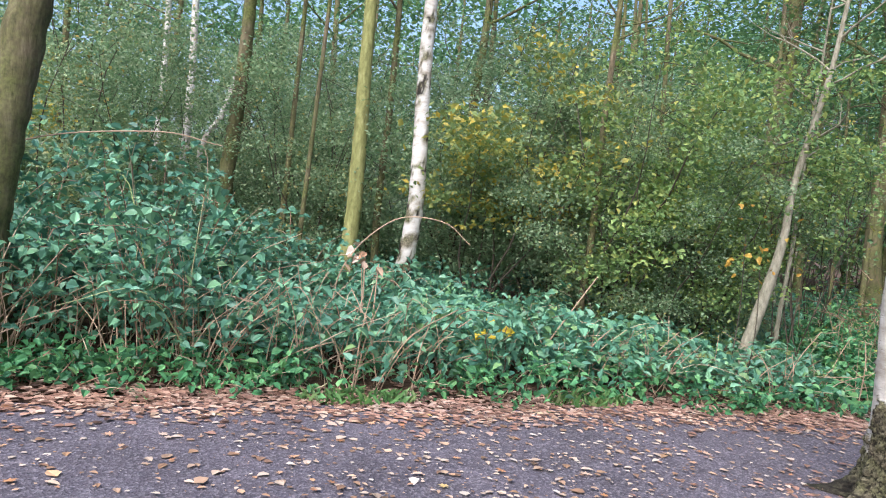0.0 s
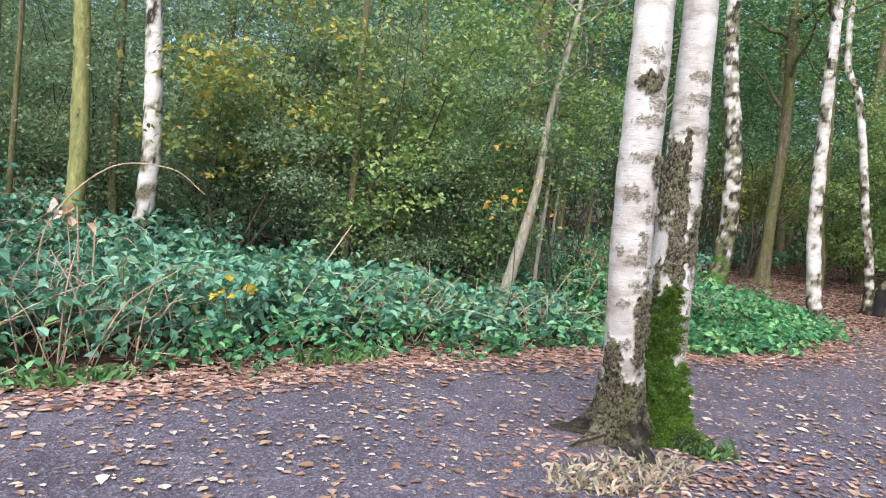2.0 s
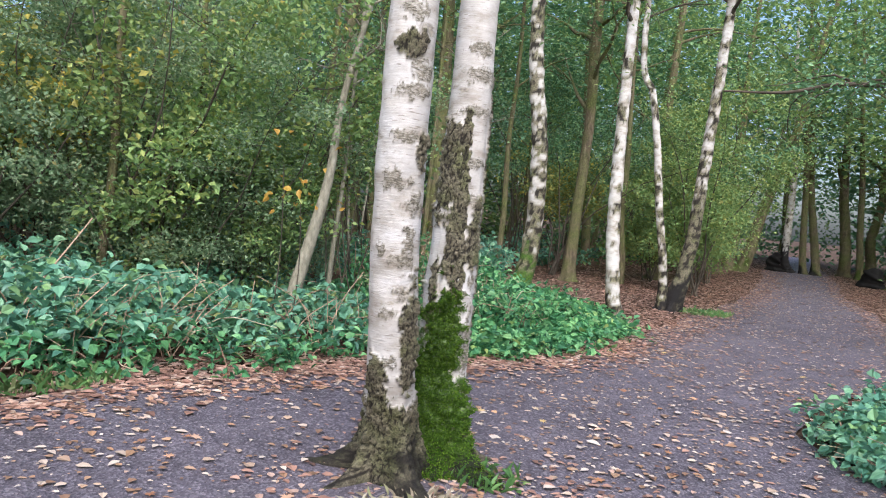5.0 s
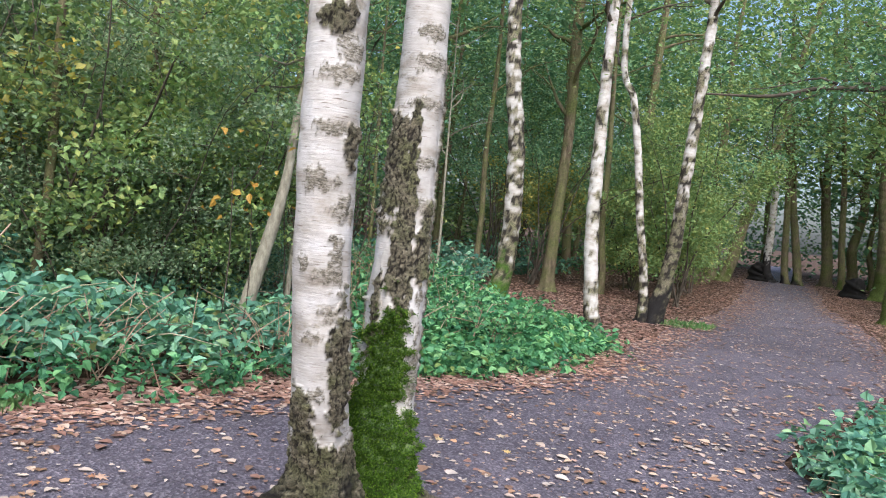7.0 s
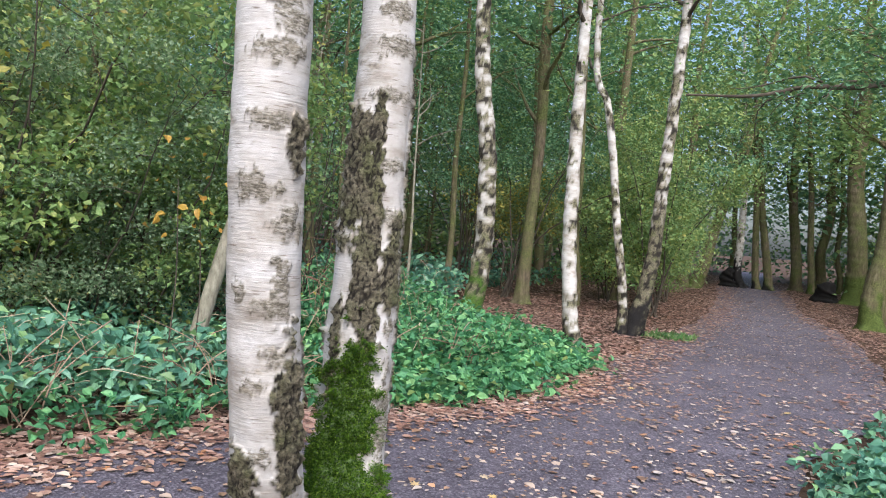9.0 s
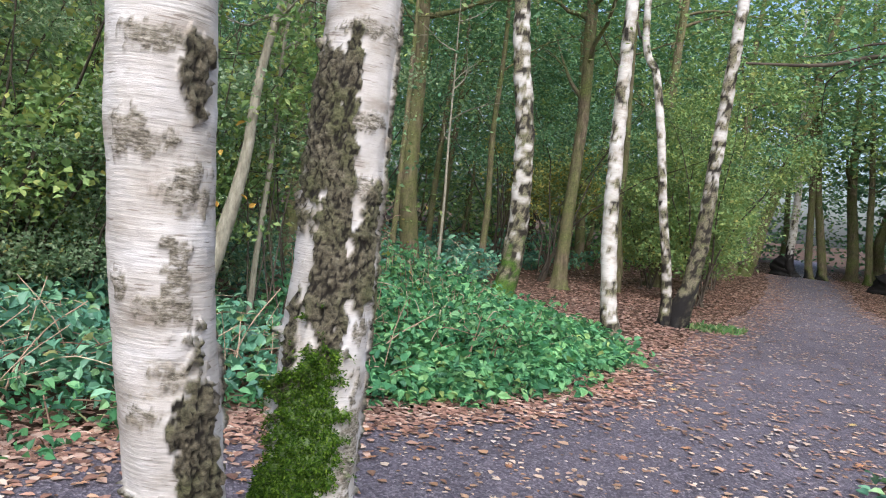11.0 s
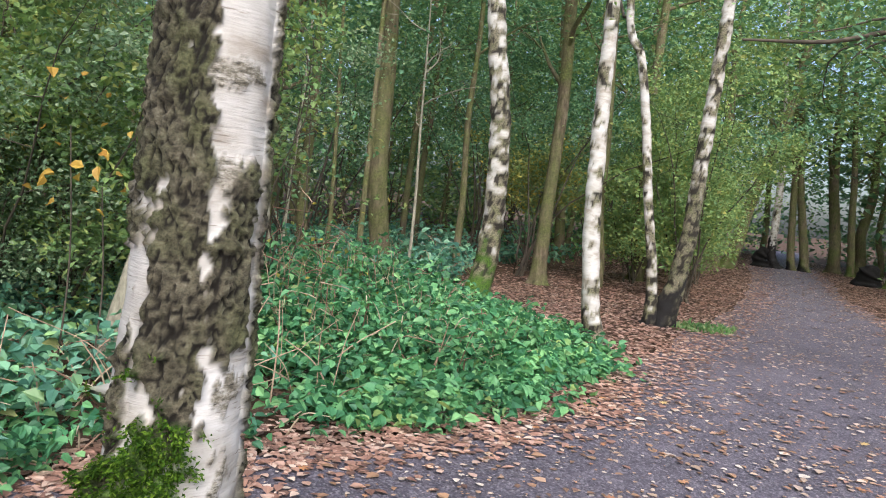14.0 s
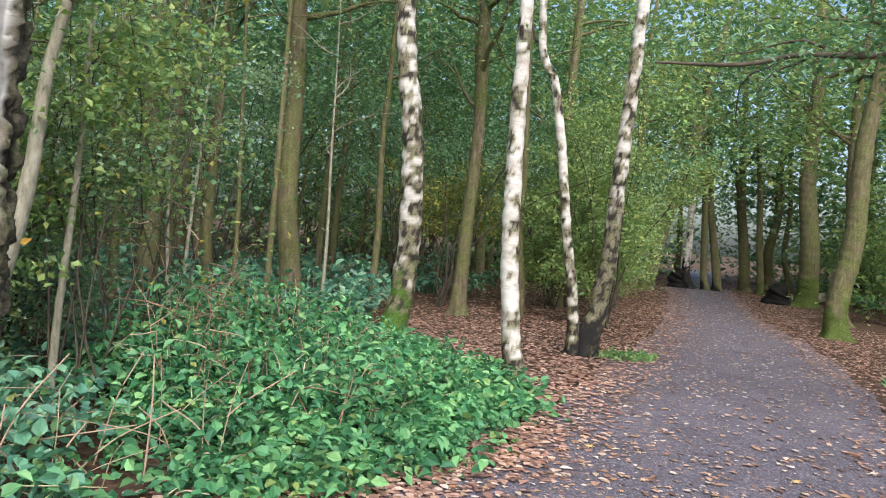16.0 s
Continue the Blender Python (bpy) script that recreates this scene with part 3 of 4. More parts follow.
def bark_patch(az, z, patches, wob):
    """How far each point lies inside ragged patches (azimuth and height of the middle, half sizes, slant)."""
    out = np.full(len(az), -1.0)
    for a, h, ha, hh, slant in patches:
        da = (az - a - slant * (z - h) / hh * ha + 180) % 360 - 180
        out = np.maximum(out, 1 - np.sqrt((da / ha) ** 2 + ((z - h) / hh) ** 2))
    return out + wob


def twin_stem(name, line, parent, patches, brows, mossy, black_to, flare, seed):
    """One stem of the twin birch: plated dark bark stands proud of the smooth white bark; roots spread at its foot."""
    sides = 150
    rough_line = spline(line, 30)
    zs = np.concatenate([np.arange(0, 2.9, 0.011), np.arange(2.9, line[-1][2], 0.25)])
    ln = np.column_stack([np.interp(zs, rough_line[:, 2], rough_line[:, k]) for k in range(4)])
    a = np.arange(sides) * 2 * np.pi / sides
    az, z = np.tile(np.degrees(a), len(zs)), np.repeat(zs, sides)
    out = np.stack([np.cos(np.radians(az)), np.sin(np.radians(az)), 0 * az], 1)
    c, r = np.repeat(ln[:, :3], sides, 0), np.repeat(ln[:, 3], sides)
    pos = c + out * r[:, None]
    off = Vector((seed, 0, 0))
    big = np.array([noise.fractal(Vector((x * 6, y * 6, w * 5)) + off, 0.8, 2.1, 5) for x, y, w in pos])
    fine = np.array([noise.fractal(Vector((x * 34, y * 34, w * 26)) + off, 0.7, 2.0, 4) for x, y, w in pos])
    plates = np.zeros(len(pos))
    rough = bark_patch(az, z, patches, 0.45 * big + 0.34 * fine)
    rough = np.clip(rough * 22, 0, 1)
    for i in np.nonzero(rough > 0.02)[0]:
        x, y, w = pos[i]
        d = noise.voronoi(Vector((x * 23 + 1.0 * big[i] + 0.45 * fine[i], y * 23 + 0.45 * fine[i], w * 21 + 1.0 * big[i] - 0.4 * fine[i])) + off)[0]
        e = noise.fractal(Vector((x * 110, y * 110, w * 95)) + off, 0.6, 2.0, 3)
        plates[i] = min(1.0, max(0.0, (d[1] - d[0]) * 5.0 - 0.1 + 0.12 * e)) * (0.8 + 0.3 * fine[i] + 0.12 * e)
    brow = np.clip((bark_patch(az, z, brows, 0.6 * big + 0.6 * fine) + 0.02) * 8, 0, 1) * (1 - rough)
    moss = np.clip((bark_patch(az, z, mossy, 0.7 * big + 0.6 * fine) - 0.08) * 7, 0, 1) * np.clip((1.1 + 0.15 * fine - z) * 20, 0, 1) if mossy else 0 * z
    foot = np.exp(-z / 0.13)
    ridge = np.maximum(0, np.sin(np.radians(az) * 5 + seed + 0.8 * np.sin(np.radians(az) * 2))) ** 1.5
    push = rough * (0.004 + 0.013 * plates + 0.008 * fine) + 0.006 * big + brow * 0.003 * (1 + fine) + moss * (0.014 + 0.024 * fine + 0.022 * big) + foot * (0.04 + flare * ridge) * (1 + 0.3 * big) + np.exp(-z / 0.04) * ridge * 0.22
    pos = pos + out * push[:, None]
    n = len(zs)
    i, j = np.meshgrid(np.arange(n - 1), np.arange(sides), indexing="ij")
    k = (j + 1) % sides
    q = np.stack([i * sides + j, i * sides + k, (i + 1) * sides + k, (i + 1) * sides + j], -1).reshape(-1, 4)
    black = np.clip((black_to + 0.2 * big - z) * 8, 0, 1)
    # gaps between plates take dark fissure bark and painted crevice shade
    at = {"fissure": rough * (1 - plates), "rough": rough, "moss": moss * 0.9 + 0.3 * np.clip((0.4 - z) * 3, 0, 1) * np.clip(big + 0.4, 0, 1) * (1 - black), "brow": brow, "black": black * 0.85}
    t = part(name, mesh_from(name, pos, q, M["birch"], True, at, 4), parent)
    if mossy:
        g = np.random.default_rng(seed)
        idx = g.choice(len(pos), 42000, p=moss / moss.sum())
        tuft = pos[idx] + g.normal(size=(len(idx), 3)) * 0.006
        part("moss", leaf_mesh("moss", tuft, 0.0125, M["moss"], 0.2, 0.45, heading=out[idx] * 0.7 + [0, 0, 0.1]), t, "thick bright green moss")
    return t


twin = thing("twin_birch_tree", (3.15, 4.8, -0.03), "twin-stemmed white birch with a mossy dark foot", "tree")
A = [(-0.1, -0.04, 0, 0.15), (-0.15, -0.1, 0.3, 0.132), (-0.27, -0.28, 0.8, 0.124), (-0.38, -0.41, 1.5, 0.118), (-0.44, -0.5, 2.3, 0.113), (-0.45, -0.5, 4, 0.095), (-0.35, -0.4, 8, 0.06), (-0.3, -0.3, 12, 0.02)]
B = [(0.225, 0.035, 0, 0.16), (0.232, 0.05, 0.3, 0.152), (0.242, 0.084, 0.8, 0.148), (0.276, 0.142, 1.5, 0.134), (0.295, 0.165, 2.3, 0.118), (0.3, 0.2, 4, 0.1), (0.4, 0.3, 8, 0.06), (0.5, 0.4, 12, 0.02)]
rough_a = [(-100, 0.15, 400, 0.36, 0), (-72, 0.85, 26, 0.34, 0.3), (-150, 0.5, 30, 0.25, 0), (-65, 1.78, 20, 0.1, 0), (-110, 2.25, 40, 0.06, 0), (60, 1.0, 60, 0.5, 0)]
brow_a = [(-112, 1.63, 48, 0.045, 0.0), (-75, 1.55, 30, 0.07, 0), (-100, 1.84, 40, 0.03, 0), (-110, 1.26, 36, 0.03, 0), (-90, 1.1, 30, 0.03, 0), (-85, 1.3, 16, 0.12, 0), (-150, 1.3, 14, 0.07, 0), (-120, 2.05, 50, 0.04, 0), (-80, 2.16, 30, 0.06, 0), (-115, 2.42, 34, 0.06, 0), (-120, 0.75, 20, 0.04, 0), (-135, 1.0, 18, 0.03, 0)]
rough_b = [(-158, 1.74, 40, 0.34, 0.1), (-120, 1.4, 22, 0.36, 0.2), (-66, 1.38, 22, 0.22, 0.3), (-106, 1.18, 28, 0.17, 0), (-118, 1.95, 16, 0.16, 0), (-20, 1.7, 14, 0.7, 0), (-100, 0.1, 400, 0.25, 0), (60, 1.0, 70, 0.8, 0), (-160, 1.0, 14, 0.3, 0)]
brow_b = [(-85, 1.8, 34, 0.03, 0), (-80, 1.6, 30, 0.035, 0), (-90, 2.1, 60, 0.03, 0), (-70, 2.3, 50, 0.04, 0), (-110, 2.45, 40, 0.03, 0), (-60, 1.12, 20, 0.06, 0), (-60, 0.7, 20, 0.3, 0)]
moss_b = [(-138, 0.55, 52, 0.5, 0), (-118, 0.3, 60, 0.4, 0), (-118, 0.9, 34, 0.2, 0), (-110, 0.68, 26, 0.3, 0)]
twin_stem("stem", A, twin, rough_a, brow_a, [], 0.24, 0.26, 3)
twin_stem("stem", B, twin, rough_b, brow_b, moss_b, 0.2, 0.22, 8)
g = np.random.default_rng(77)
for i in range(9):
    top = Vector((A if i % 2 else B)[5 + i // 5][:3])
    d = np.array([np.cos(i * 2.4), np.sin(i * 2.4), 0.5])
    li = limb(top + Vector((0, 0, 0.6 * (i % 3))), d / np.linalg.norm(d), 1.8, 0.03, g)
    part("limb", mesh_from("limb", *tube(li, 6), M["twig"], True, corners=4), twin)
    part("leaves", leaf_mesh("leaves", sprays(li[3:, :3].repeat(3, 0), 20, 0.35), 0.06, M["leaf_sun"], 0.5), twin)

# ---- shrubs and undergrowth ----


def shrub(name, loc, h, spread, clumps, per, size, leaf, label, seed, low=0.25, stems=7, stem_mat="twig", group="", spray=0.22, fine=False, stout=1.0):
    """A shrub: thin bending stems and leaf sprays along their upper length."""
    g = np.random.default_rng(seed)
    t = thing(name, (loc[0], loc[1], -0.05), label, "shrub", group)
    tubes, cs = [], []
    for i in range(stems):
        a = g.uniform(0, 6.3)
        d = np.array([np.cos(a) * spread / h, np.sin(a) * spread / h, 1.0])
        li = limb(g.normal(size=3) * [0.12, 0.12, 0], d / np.linalg.norm(d), h * g.uniform(0.75, 1.1), stout * (0.006 + 0.0035 * h), g, 0.3, 0.1, 8)
        tubes = [tube(li, 5)]
        for k in range(2, 9):
            if li[k, 2] > low * h:
                sub = limb(li[k, :3], g.normal(size=3) * [1, 1, 0.4], spread * g.uniform(0.3, 0.8), 0.006, g, 0.4, 0, 4)
                tubes.append(tube(sub, 4))
                cs += [sub[2, :3], sub[3, :3], sub[4, :3]]
        part("stem", mesh_from("stem", *joined(tubes), M[stem_mat], True, corners=4), t)
    cs = np.array(cs)
    c = cs[g.integers(0, len(cs), clumps)] + g.normal(size=(clumps, 3)) * 0.12
    part("leaves", leaf_mesh("leaves", sprays(c, per, spray), size, M[leaf], 0.3, 0.66, fine), t)
    return t


def spread_copies(variants, spots, g, grow=(0.8, 1.2)):
    for i, (x, y) in enumerate(spots):
        v = variants[i % len(variants)]
        c = copy_thing(v, pose(x, y, -0.05, 0, 0, g.uniform(0, 360)) @ Matrix.Scale(g.uniform(*grow), 4))


g5 = np.random.default_rng(11)
green = [shrub("leafy_shrub", (x, y), 4.6, 1.7, 480, 36, 0.064, "leaf_hazel", "dense green woodland shrub", 400 + i, 0.08, 7, group="woodland shrubs") for i, (x, y) in enumerate([(1.6, 11.2), (3.0, 12.6), (0.2, 12.6)])]
pale = [shrub("leafy_shrub", (x, y), 5.0, 1.8, 360, 28, 0.086, "leaf_sun", "pale green woodland shrub", 420 + i, 0.15, 6, group="woodland shrubs") for i, (x, y) in enumerate([(2.4, 10.6), (14.6, 13.2)])]
autumn = [shrub("autumn_shrub", (0.55, 10.6), 3.8, 1.1, 200, 24, 0.095, "leaf_autumn", "shrub turning autumn yellow", 440, 0.45, 6, group="autumn shrubs")]
thin = [shrub("understorey_shrub", (x, y), 5.6, 2.1, 170, 24, 0.085, "leaf_wood", "thin arching understorey shrub with sparse leaves", 450 + i, 0.5, 6, group="understorey shrubs") for i, (x, y) in enumerate([(5.4, 14.4), (8.4, 17.5), (12.9, 16.2)])]
spots = [(-1.2, 12.4), (4.2, 11.6), (2.2, 14.2), (-2.6, 13.4), (-6.5, 12), (-8, 9.5), (-5.5, 10.2), (-9.5, 13), (-3.9, 15.5), (1.0, 15.6), (-0.8, 16.6), (-7, 16), (-12, 12), (-14, 8), (-11, 16), (3, 18), (-2, 19), (-6, 20), (0.5, 21), (6, 22), (-11, 21), (-16, 16)]
spread_copies(green, spots, g5)
spread_copies(green, [(2.3, 10.0), (3.0, 10.4), (-2.3, 11.6), (-4.2, 11.8)], g5, (0.68, 0.82))
spread_copies(pale, [(3.6, 10.4), (16.5, 14.9), (18.5, 16.3), (15.5, 15.5), (20.5, 18.4), (22.8, 20.2), (26, 24), (27, 11.8), (33, 16), (38, 19), (43, 24)], g5)
spread_copies(autumn, [(-7.5, 11), (13.8, 17)], g5, (0.6, 1.0))
spread_copies(thin, [(13.2, 18.5), (9.6, 20.5), (5, 20), (15.4, 21.5), (12, 23.5), (8, 25), (18.5, 24.5), (4, 25), (15, 27), (22, 27), (19, 20.6)], g5)


def thicket(name, spots, h, label, category, leaf, seed, per=60, size=0.075, canes=5, radius=0.5, droop=0.15, cane_mat="cane"):
    """Low arching growth over many spots: canes and fine leaves, as one uncountable mass."""
    g = np.random.default_rng(seed)
    t = thing(name, (*np.mean(spots, axis=0)[:2], 0), label, category, kind="stuff")
    org = np.array([*np.mean(spots, axis=0)[:2], 0])
    tubes, pts = [], []
    for s in spots:
        hh = h * (s[2] if len(s) > 2 else 1) * g.uniform(0.6, 1.15) * (1 + 0.5 * wave(np.array([s[:2]]), 2.2, 17)[0])
        for _ in range(canes):
            a, r = g.uniform(0, 6.3), radius * g.uniform(0.3, 1.1)
            b = np.array([s[0] + g.normal() * 0.12, s[1] + g.normal() * 0.12, -0.04])
            tip = b + [np.cos(a) * r * 1.6, np.sin(a) * r * 1.6, hh * g.uniform(0.45, 1.0)]
            mid = (b + tip) / 2 + [g.normal() * 0.08, g.normal() * 0.08, hh * g.uniform(0.1, 0.45)]
            li = spline([[*b, 0.006], [*mid, 0.005], [*tip, 0.002]], 4)
            li[:, :3] -= org
            tubes.append(tube(li, 4))
            k = g.uniform(0.25, 1, per // canes)
            idx = (k * (len(li) - 1)).astype(int)
            pts.append(li[idx, :3] + g.normal(size=(len(k), 3)) * [0.09, 0.09, 0.06])
    part("canes", mesh_from("canes", *joined(tubes), M[cane_mat], True, corners=4), t)
    part("leaves", leaf_mesh("leaves", np.vstack(pts), size, M[leaf], 0.42, 0.74, True, droop=droop), t)
    return t


def scatter(n, box, lo, hi, seed, edge=EDGE_N, sign=1):
    """Points in a box whose distance from a path edge lies between lo and hi."""
    g = np.random.default_rng(seed)
    p = np.column_stack([g.uniform(box[0], box[2], n), g.uniform(box[1], box[3], n)])
    d = edge_distance(p, edge) * sign
    return p[(d > lo) & (d < hi)]


def raised(p, f):
    return [(x, y, f(x, y)) for x, y in p]


thicket("bramble_bank", raised(scatter(520, (-9, 4, 0.2, 11), 0.8, 4.5, 1), lambda x, y: 0.6 + 0.62 * min(1, max(0, (-x - 1.5) / 0.9))), 1.35, "high bramble bank with green leaves and dead brown canes", "bramble", "leaf_bramble", 2, 110, 0.105, 4, 0.75)
thicket("bramble_bank", raised(scatter(300, (-0.4, 6, 4.2, 12), 0.8, 4.6, 3), lambda x, y: 1.0 - 0.12 * max(x, 0)), 0.8, "low bramble bank beneath the trees", "bramble", "leaf_bramble", 4, 90, 0.105, 3, 0.6)
thicket("edge_plants", scatter(700, (-9, 3, 5.6, 9), 0.2, 0.95, 5), 0.3, "low ground ivy and bramble leaves along the path edge", "undergrowth", "leaf_nettle", 6, 52, 0.085, 2, 0.25)
thicket("nettle_patch", raised(scatter(560, (5.0, 7.3, 8.9, 12.0), 0.35, 3.4, 7), lambda x, y: float(np.clip((9.6 - x) / 2, 0.5, 1.0)) * float(np.clip((edge_distance(np.array([[x, y]]), EDGE_N)[0] - 0.1) / 1.5, 0.3, 1.0))), 0.46, "patch of green nettles and bramble beside the path", "nettles", "leaf_nettle", 8, 84, 0.1, 3, 0.3, cane_mat="twig")
thicket("nettle_patch", raised(scatter(230, (5.3, 8.0, 8.4, 12.2), 0.8, 3.8, 71), lambda x, y: float(np.clip((9.0 - x) / 2.2, 0.35, 1.0)) * 0.6 + 0.4 * float(np.clip((edge_distance(np.array([[x, y]]), EDGE_N)[0] - 0.6) / 1.5, 0, 1))), 0.85, "tall nettle shoots and bramble leaves", "nettles", "leaf_nettle", 81, 50, 0.085, 3, 0.22, cane_mat="cane")
thicket("bramble_clump", [p for p in scatter(520, (5.9, 2.6, 9.2, 6.0), 0.1, 1.5, 9, EDGE_S, -1) if p[1] < 4.3 + 0.3 * (p[0] - 6.4)], 0.24, "bramble clump at the inner edge of the path", "bramble", "leaf_bramble", 10, 80, 0.09, 3, 0.35)
thicket("fern_bed", scatter(420, (-12, 10, 16, 24), 4.0, 14, 11), 0.75, "ferns and brambles on the dim wood floor", "undergrowth", "leaf_bramble", 12, 60, 0.16, 4, 0.6)
thicket("fern_bed", scatter(260, (14, 5, 46, 34), 2.4, 9, 13), 0.8, "green undergrowth under the far trees", "undergrowth", "leaf_nettle", 14, 40, 0.16, 4, 0.5)
thicket("fern_bed", scatter(300, (16, 4, 48, 30), 3.5, 12, 15, EDGE_S, -1), 0.8, "green undergrowth across the far path", "undergrowth", "leaf_nettle", 16, 40, 0.16, 4, 0.5)

# ---- fallen leaves ----


def litter(name, p, size, mat, label, parent=None):
    z = np.where(edge_distance(p, EDGE_N) > 0, np.maximum(ground_height(p), 0), 0) + 0.006 + rng.uniform(0, 0.008, len(p))
    me = leaf_mesh(name, np.column_stack([p, z]), size, M[mat], 0.95, 0.78, True, curl=0.05)
    return tagged(new(name, me), label, "leaf litter", kind="stuff")


def litter_points(n, seed):
    g = np.random.default_rng(seed)
    p = np.column_stack([g.uniform(-9, 44, n), g.uniform(2, 34, n)])
    dn, ds = edge_distance(p, EDGE_N), -edge_distance(p, EDGE_S)
    wide = np.clip((p[:, 0] - 7) / 3, 0, 1)
    k = np.exp(-((dn - 0.1 - 2.0 * wide) / (0.38 + 1.7 * wide)) ** 2) + np.clip((p[:, 0] - 12) / 8, 0.12, 1) * 0.8 * np.exp(-((ds - 1.0) / 1.8) ** 2) + 0.5 * np.exp(-(np.hypot(p[:, 0] - 3.3, p[:, 1] - 4.4) / 0.7) ** 2)
    k = k + wide * 0.3 * np.exp(-((dn + 0.1) / (0.55 + 0.2 * wave(p, 0.9, 33))) ** 2) + 0.12 * wide * np.exp(-((ds + 0.2) / 0.6) ** 2)
    k = k * (1 - 0.75 * wide * np.clip((-dn - 0.5) / 0.5, 0, 1) * (ds < -0.4))
    near = 1 / (1 + (np.hypot(p[:, 0] - 4, p[:, 1] - 4) / 15) ** 2)
    return p[g.uniform(0, 1, n) < k * near]


drift = litter_points(900000, 21)
litter("leaf_litter", drift, 0.058 + 0.0016 * np.hypot(drift[:, :1] - 4, drift[:, 1:] - 4), "litter", "brown and orange fallen leaves along the path edge")
ge = np.random.default_rng(61)
line = spline(EDGE_N, 20)
line = line[(line[:, 0] > -8) & (line[:, 0] < 13)]
seg = ge.integers(0, len(line) - 1, 6000)
along = line[seg] + (line[seg + 1] - line[seg]) * ge.uniform(0, 1, (6000, 1))
out = line[seg + 1] - line[seg]
out = np.column_stack([-out[:, 1], out[:, 0]]) / np.linalg.norm(out, axis=1)[:, None]
off = ge.normal(size=6000) * 0.28 + 0.1 + 0.15 * wave(along, 1.7, 12)
ring = ge.normal(size=(330, 2)) * [0.75, 0.45] + [3.2, 4.1]
litter("leaf_litter", ring[np.hypot(ring[:, 0] - 3.2, ring[:, 1] - 4.8) > 0.3], 0.055, "litter", "orange brown fallen leaves round the birch foot")
litter("leaf_litter", along + out * off[:, None], 0.075, "litter", "thick drift of pinkish brown fallen leaves on the path edge")
g6 = np.random.default_rng(31)
p = np.column_stack([g6.uniform(-7, 36, 200000), g6.uniform(-2, 28, 200000)])
on = (edge_distance(p, EDGE_N) < 0) & (edge_distance(p, EDGE_S) > 0)
on &= g6.uniform(0, 1, len(p)) < 1 / (1 + (np.hypot(p[:, 0] - 4, p[:, 1] - 4) / 19) ** 2) * (0.55 + 0.45 * (wave(p, 1.1, 4) > 0))
litter("path_leaves", p[on], np.clip(np.exp(g6.normal(size=(on.sum(), 1)) * 0.5) * 0.036, 0.014, 0.085), "litter_path", "small pale fallen leaves scattered on the path")

# bare brown thicket round the leaning tree
shrub("bare_shrub", (4.7, 9.7), 4.4, 1.2, 40, 12, 0.07, "leaf_autumn", "tangled bare brown shrub with only a few leaves", 470, 0.3, 6, "twig", "bare shrubs", stout=0.5)
shrub("bare_shrub", (5.3, 9.3), 1.5, 0.8, 16, 10, 0.06, "leaf_autumn", "tangled bare brown shrub with only a few leaves", 471, 0.2, 7, "cane", "bare shrubs", stout=0.5)
shrub("bare_shrub", (5.3, 10.4), 4.8, 1.2, 50, 12, 0.07, "leaf_wood", "tangled bare brown shrub with only a few leaves", 472, 0.3, 8, "twig", "bare shrubs", stout=0.5)

# ---- far woods ----


def woods(name, n, r0, r1, top, per, spread, size, mat, seed, a0=0.0, a1=2 * np.pi):
    g = np.random.default_rng(seed)
    a, r = g.uniform(a0, a1, n), g.uniform(r0, r1, n)
    c = np.column_stack([4 + r * np.cos(a), 6 + r * np.sin(a), g.uniform(0, 1, n) ** 0.9 * top])
    d = edge_distance(c[:, :2], EDGE_N), edge_distance(c[:, :2], EDGE_S)
    c = c[((d[0] > 3) | (d[1] < -3) | (c[:, 2] > 4.5) | (r > 47))]
    far = thing(name, (4, 6, 0), "distant green woodland foliage", "woods", kind="stuff")
    part("foliage", leaf_mesh("foliage", sprays(c - [4, 6, 0], per, spread, 0.55), size, M[mat], 0.5, 0.7), far)


woods("far_woods", 5200, 32, 58, 15, 60, 1.2, 0.4, "leaf_wood", 41)
woods("mid_woods", 620, 19, 34, 11, 60, 0.7, 0.17, "leaf_wood", 42, radians(25), radians(165))
woods("mid_woods", 1000, 26, 50, 14, 60, 0.9, 0.27, "leaf_sun", 44, radians(-15), radians(62))
woods("mid_woods", 700, 17, 34, 11, 60, 0.7, 0.2, "leaf_sun", 43, radians(-15), radians(75))



def canopy(n, box, z0, z1, per, spread, size, mat, seed):
    """An added roof of leaves, partly in view, that darkens the inner wood."""
    g = np.random.default_rng(seed)
    c = np.column_stack([g.uniform(box[0], box[2], n), g.uniform(box[1], box[3], n), g.uniform(z0, z1, n)])
    c = c[edge_distance(c[:, :2], EDGE_N) > 3.2]
    roof = thing("leaf_canopy", (*c.mean(0)[:2], 0), "added green leaf canopy shading the inner wood", "woods", kind="stuff")
    part("foliage", leaf_mesh("foliage", sprays(c - [*c.mean(0)[:2], 0], per, spread, 0.4), size, M[mat], 0.6, 0.7), roof)


canopy(520, (6.0, 13.2, 26, 34), 5.6, 10.5, 60, 0.75, 0.2, "leaf_wood", 47)

# ---- grass, marks and odd things ----


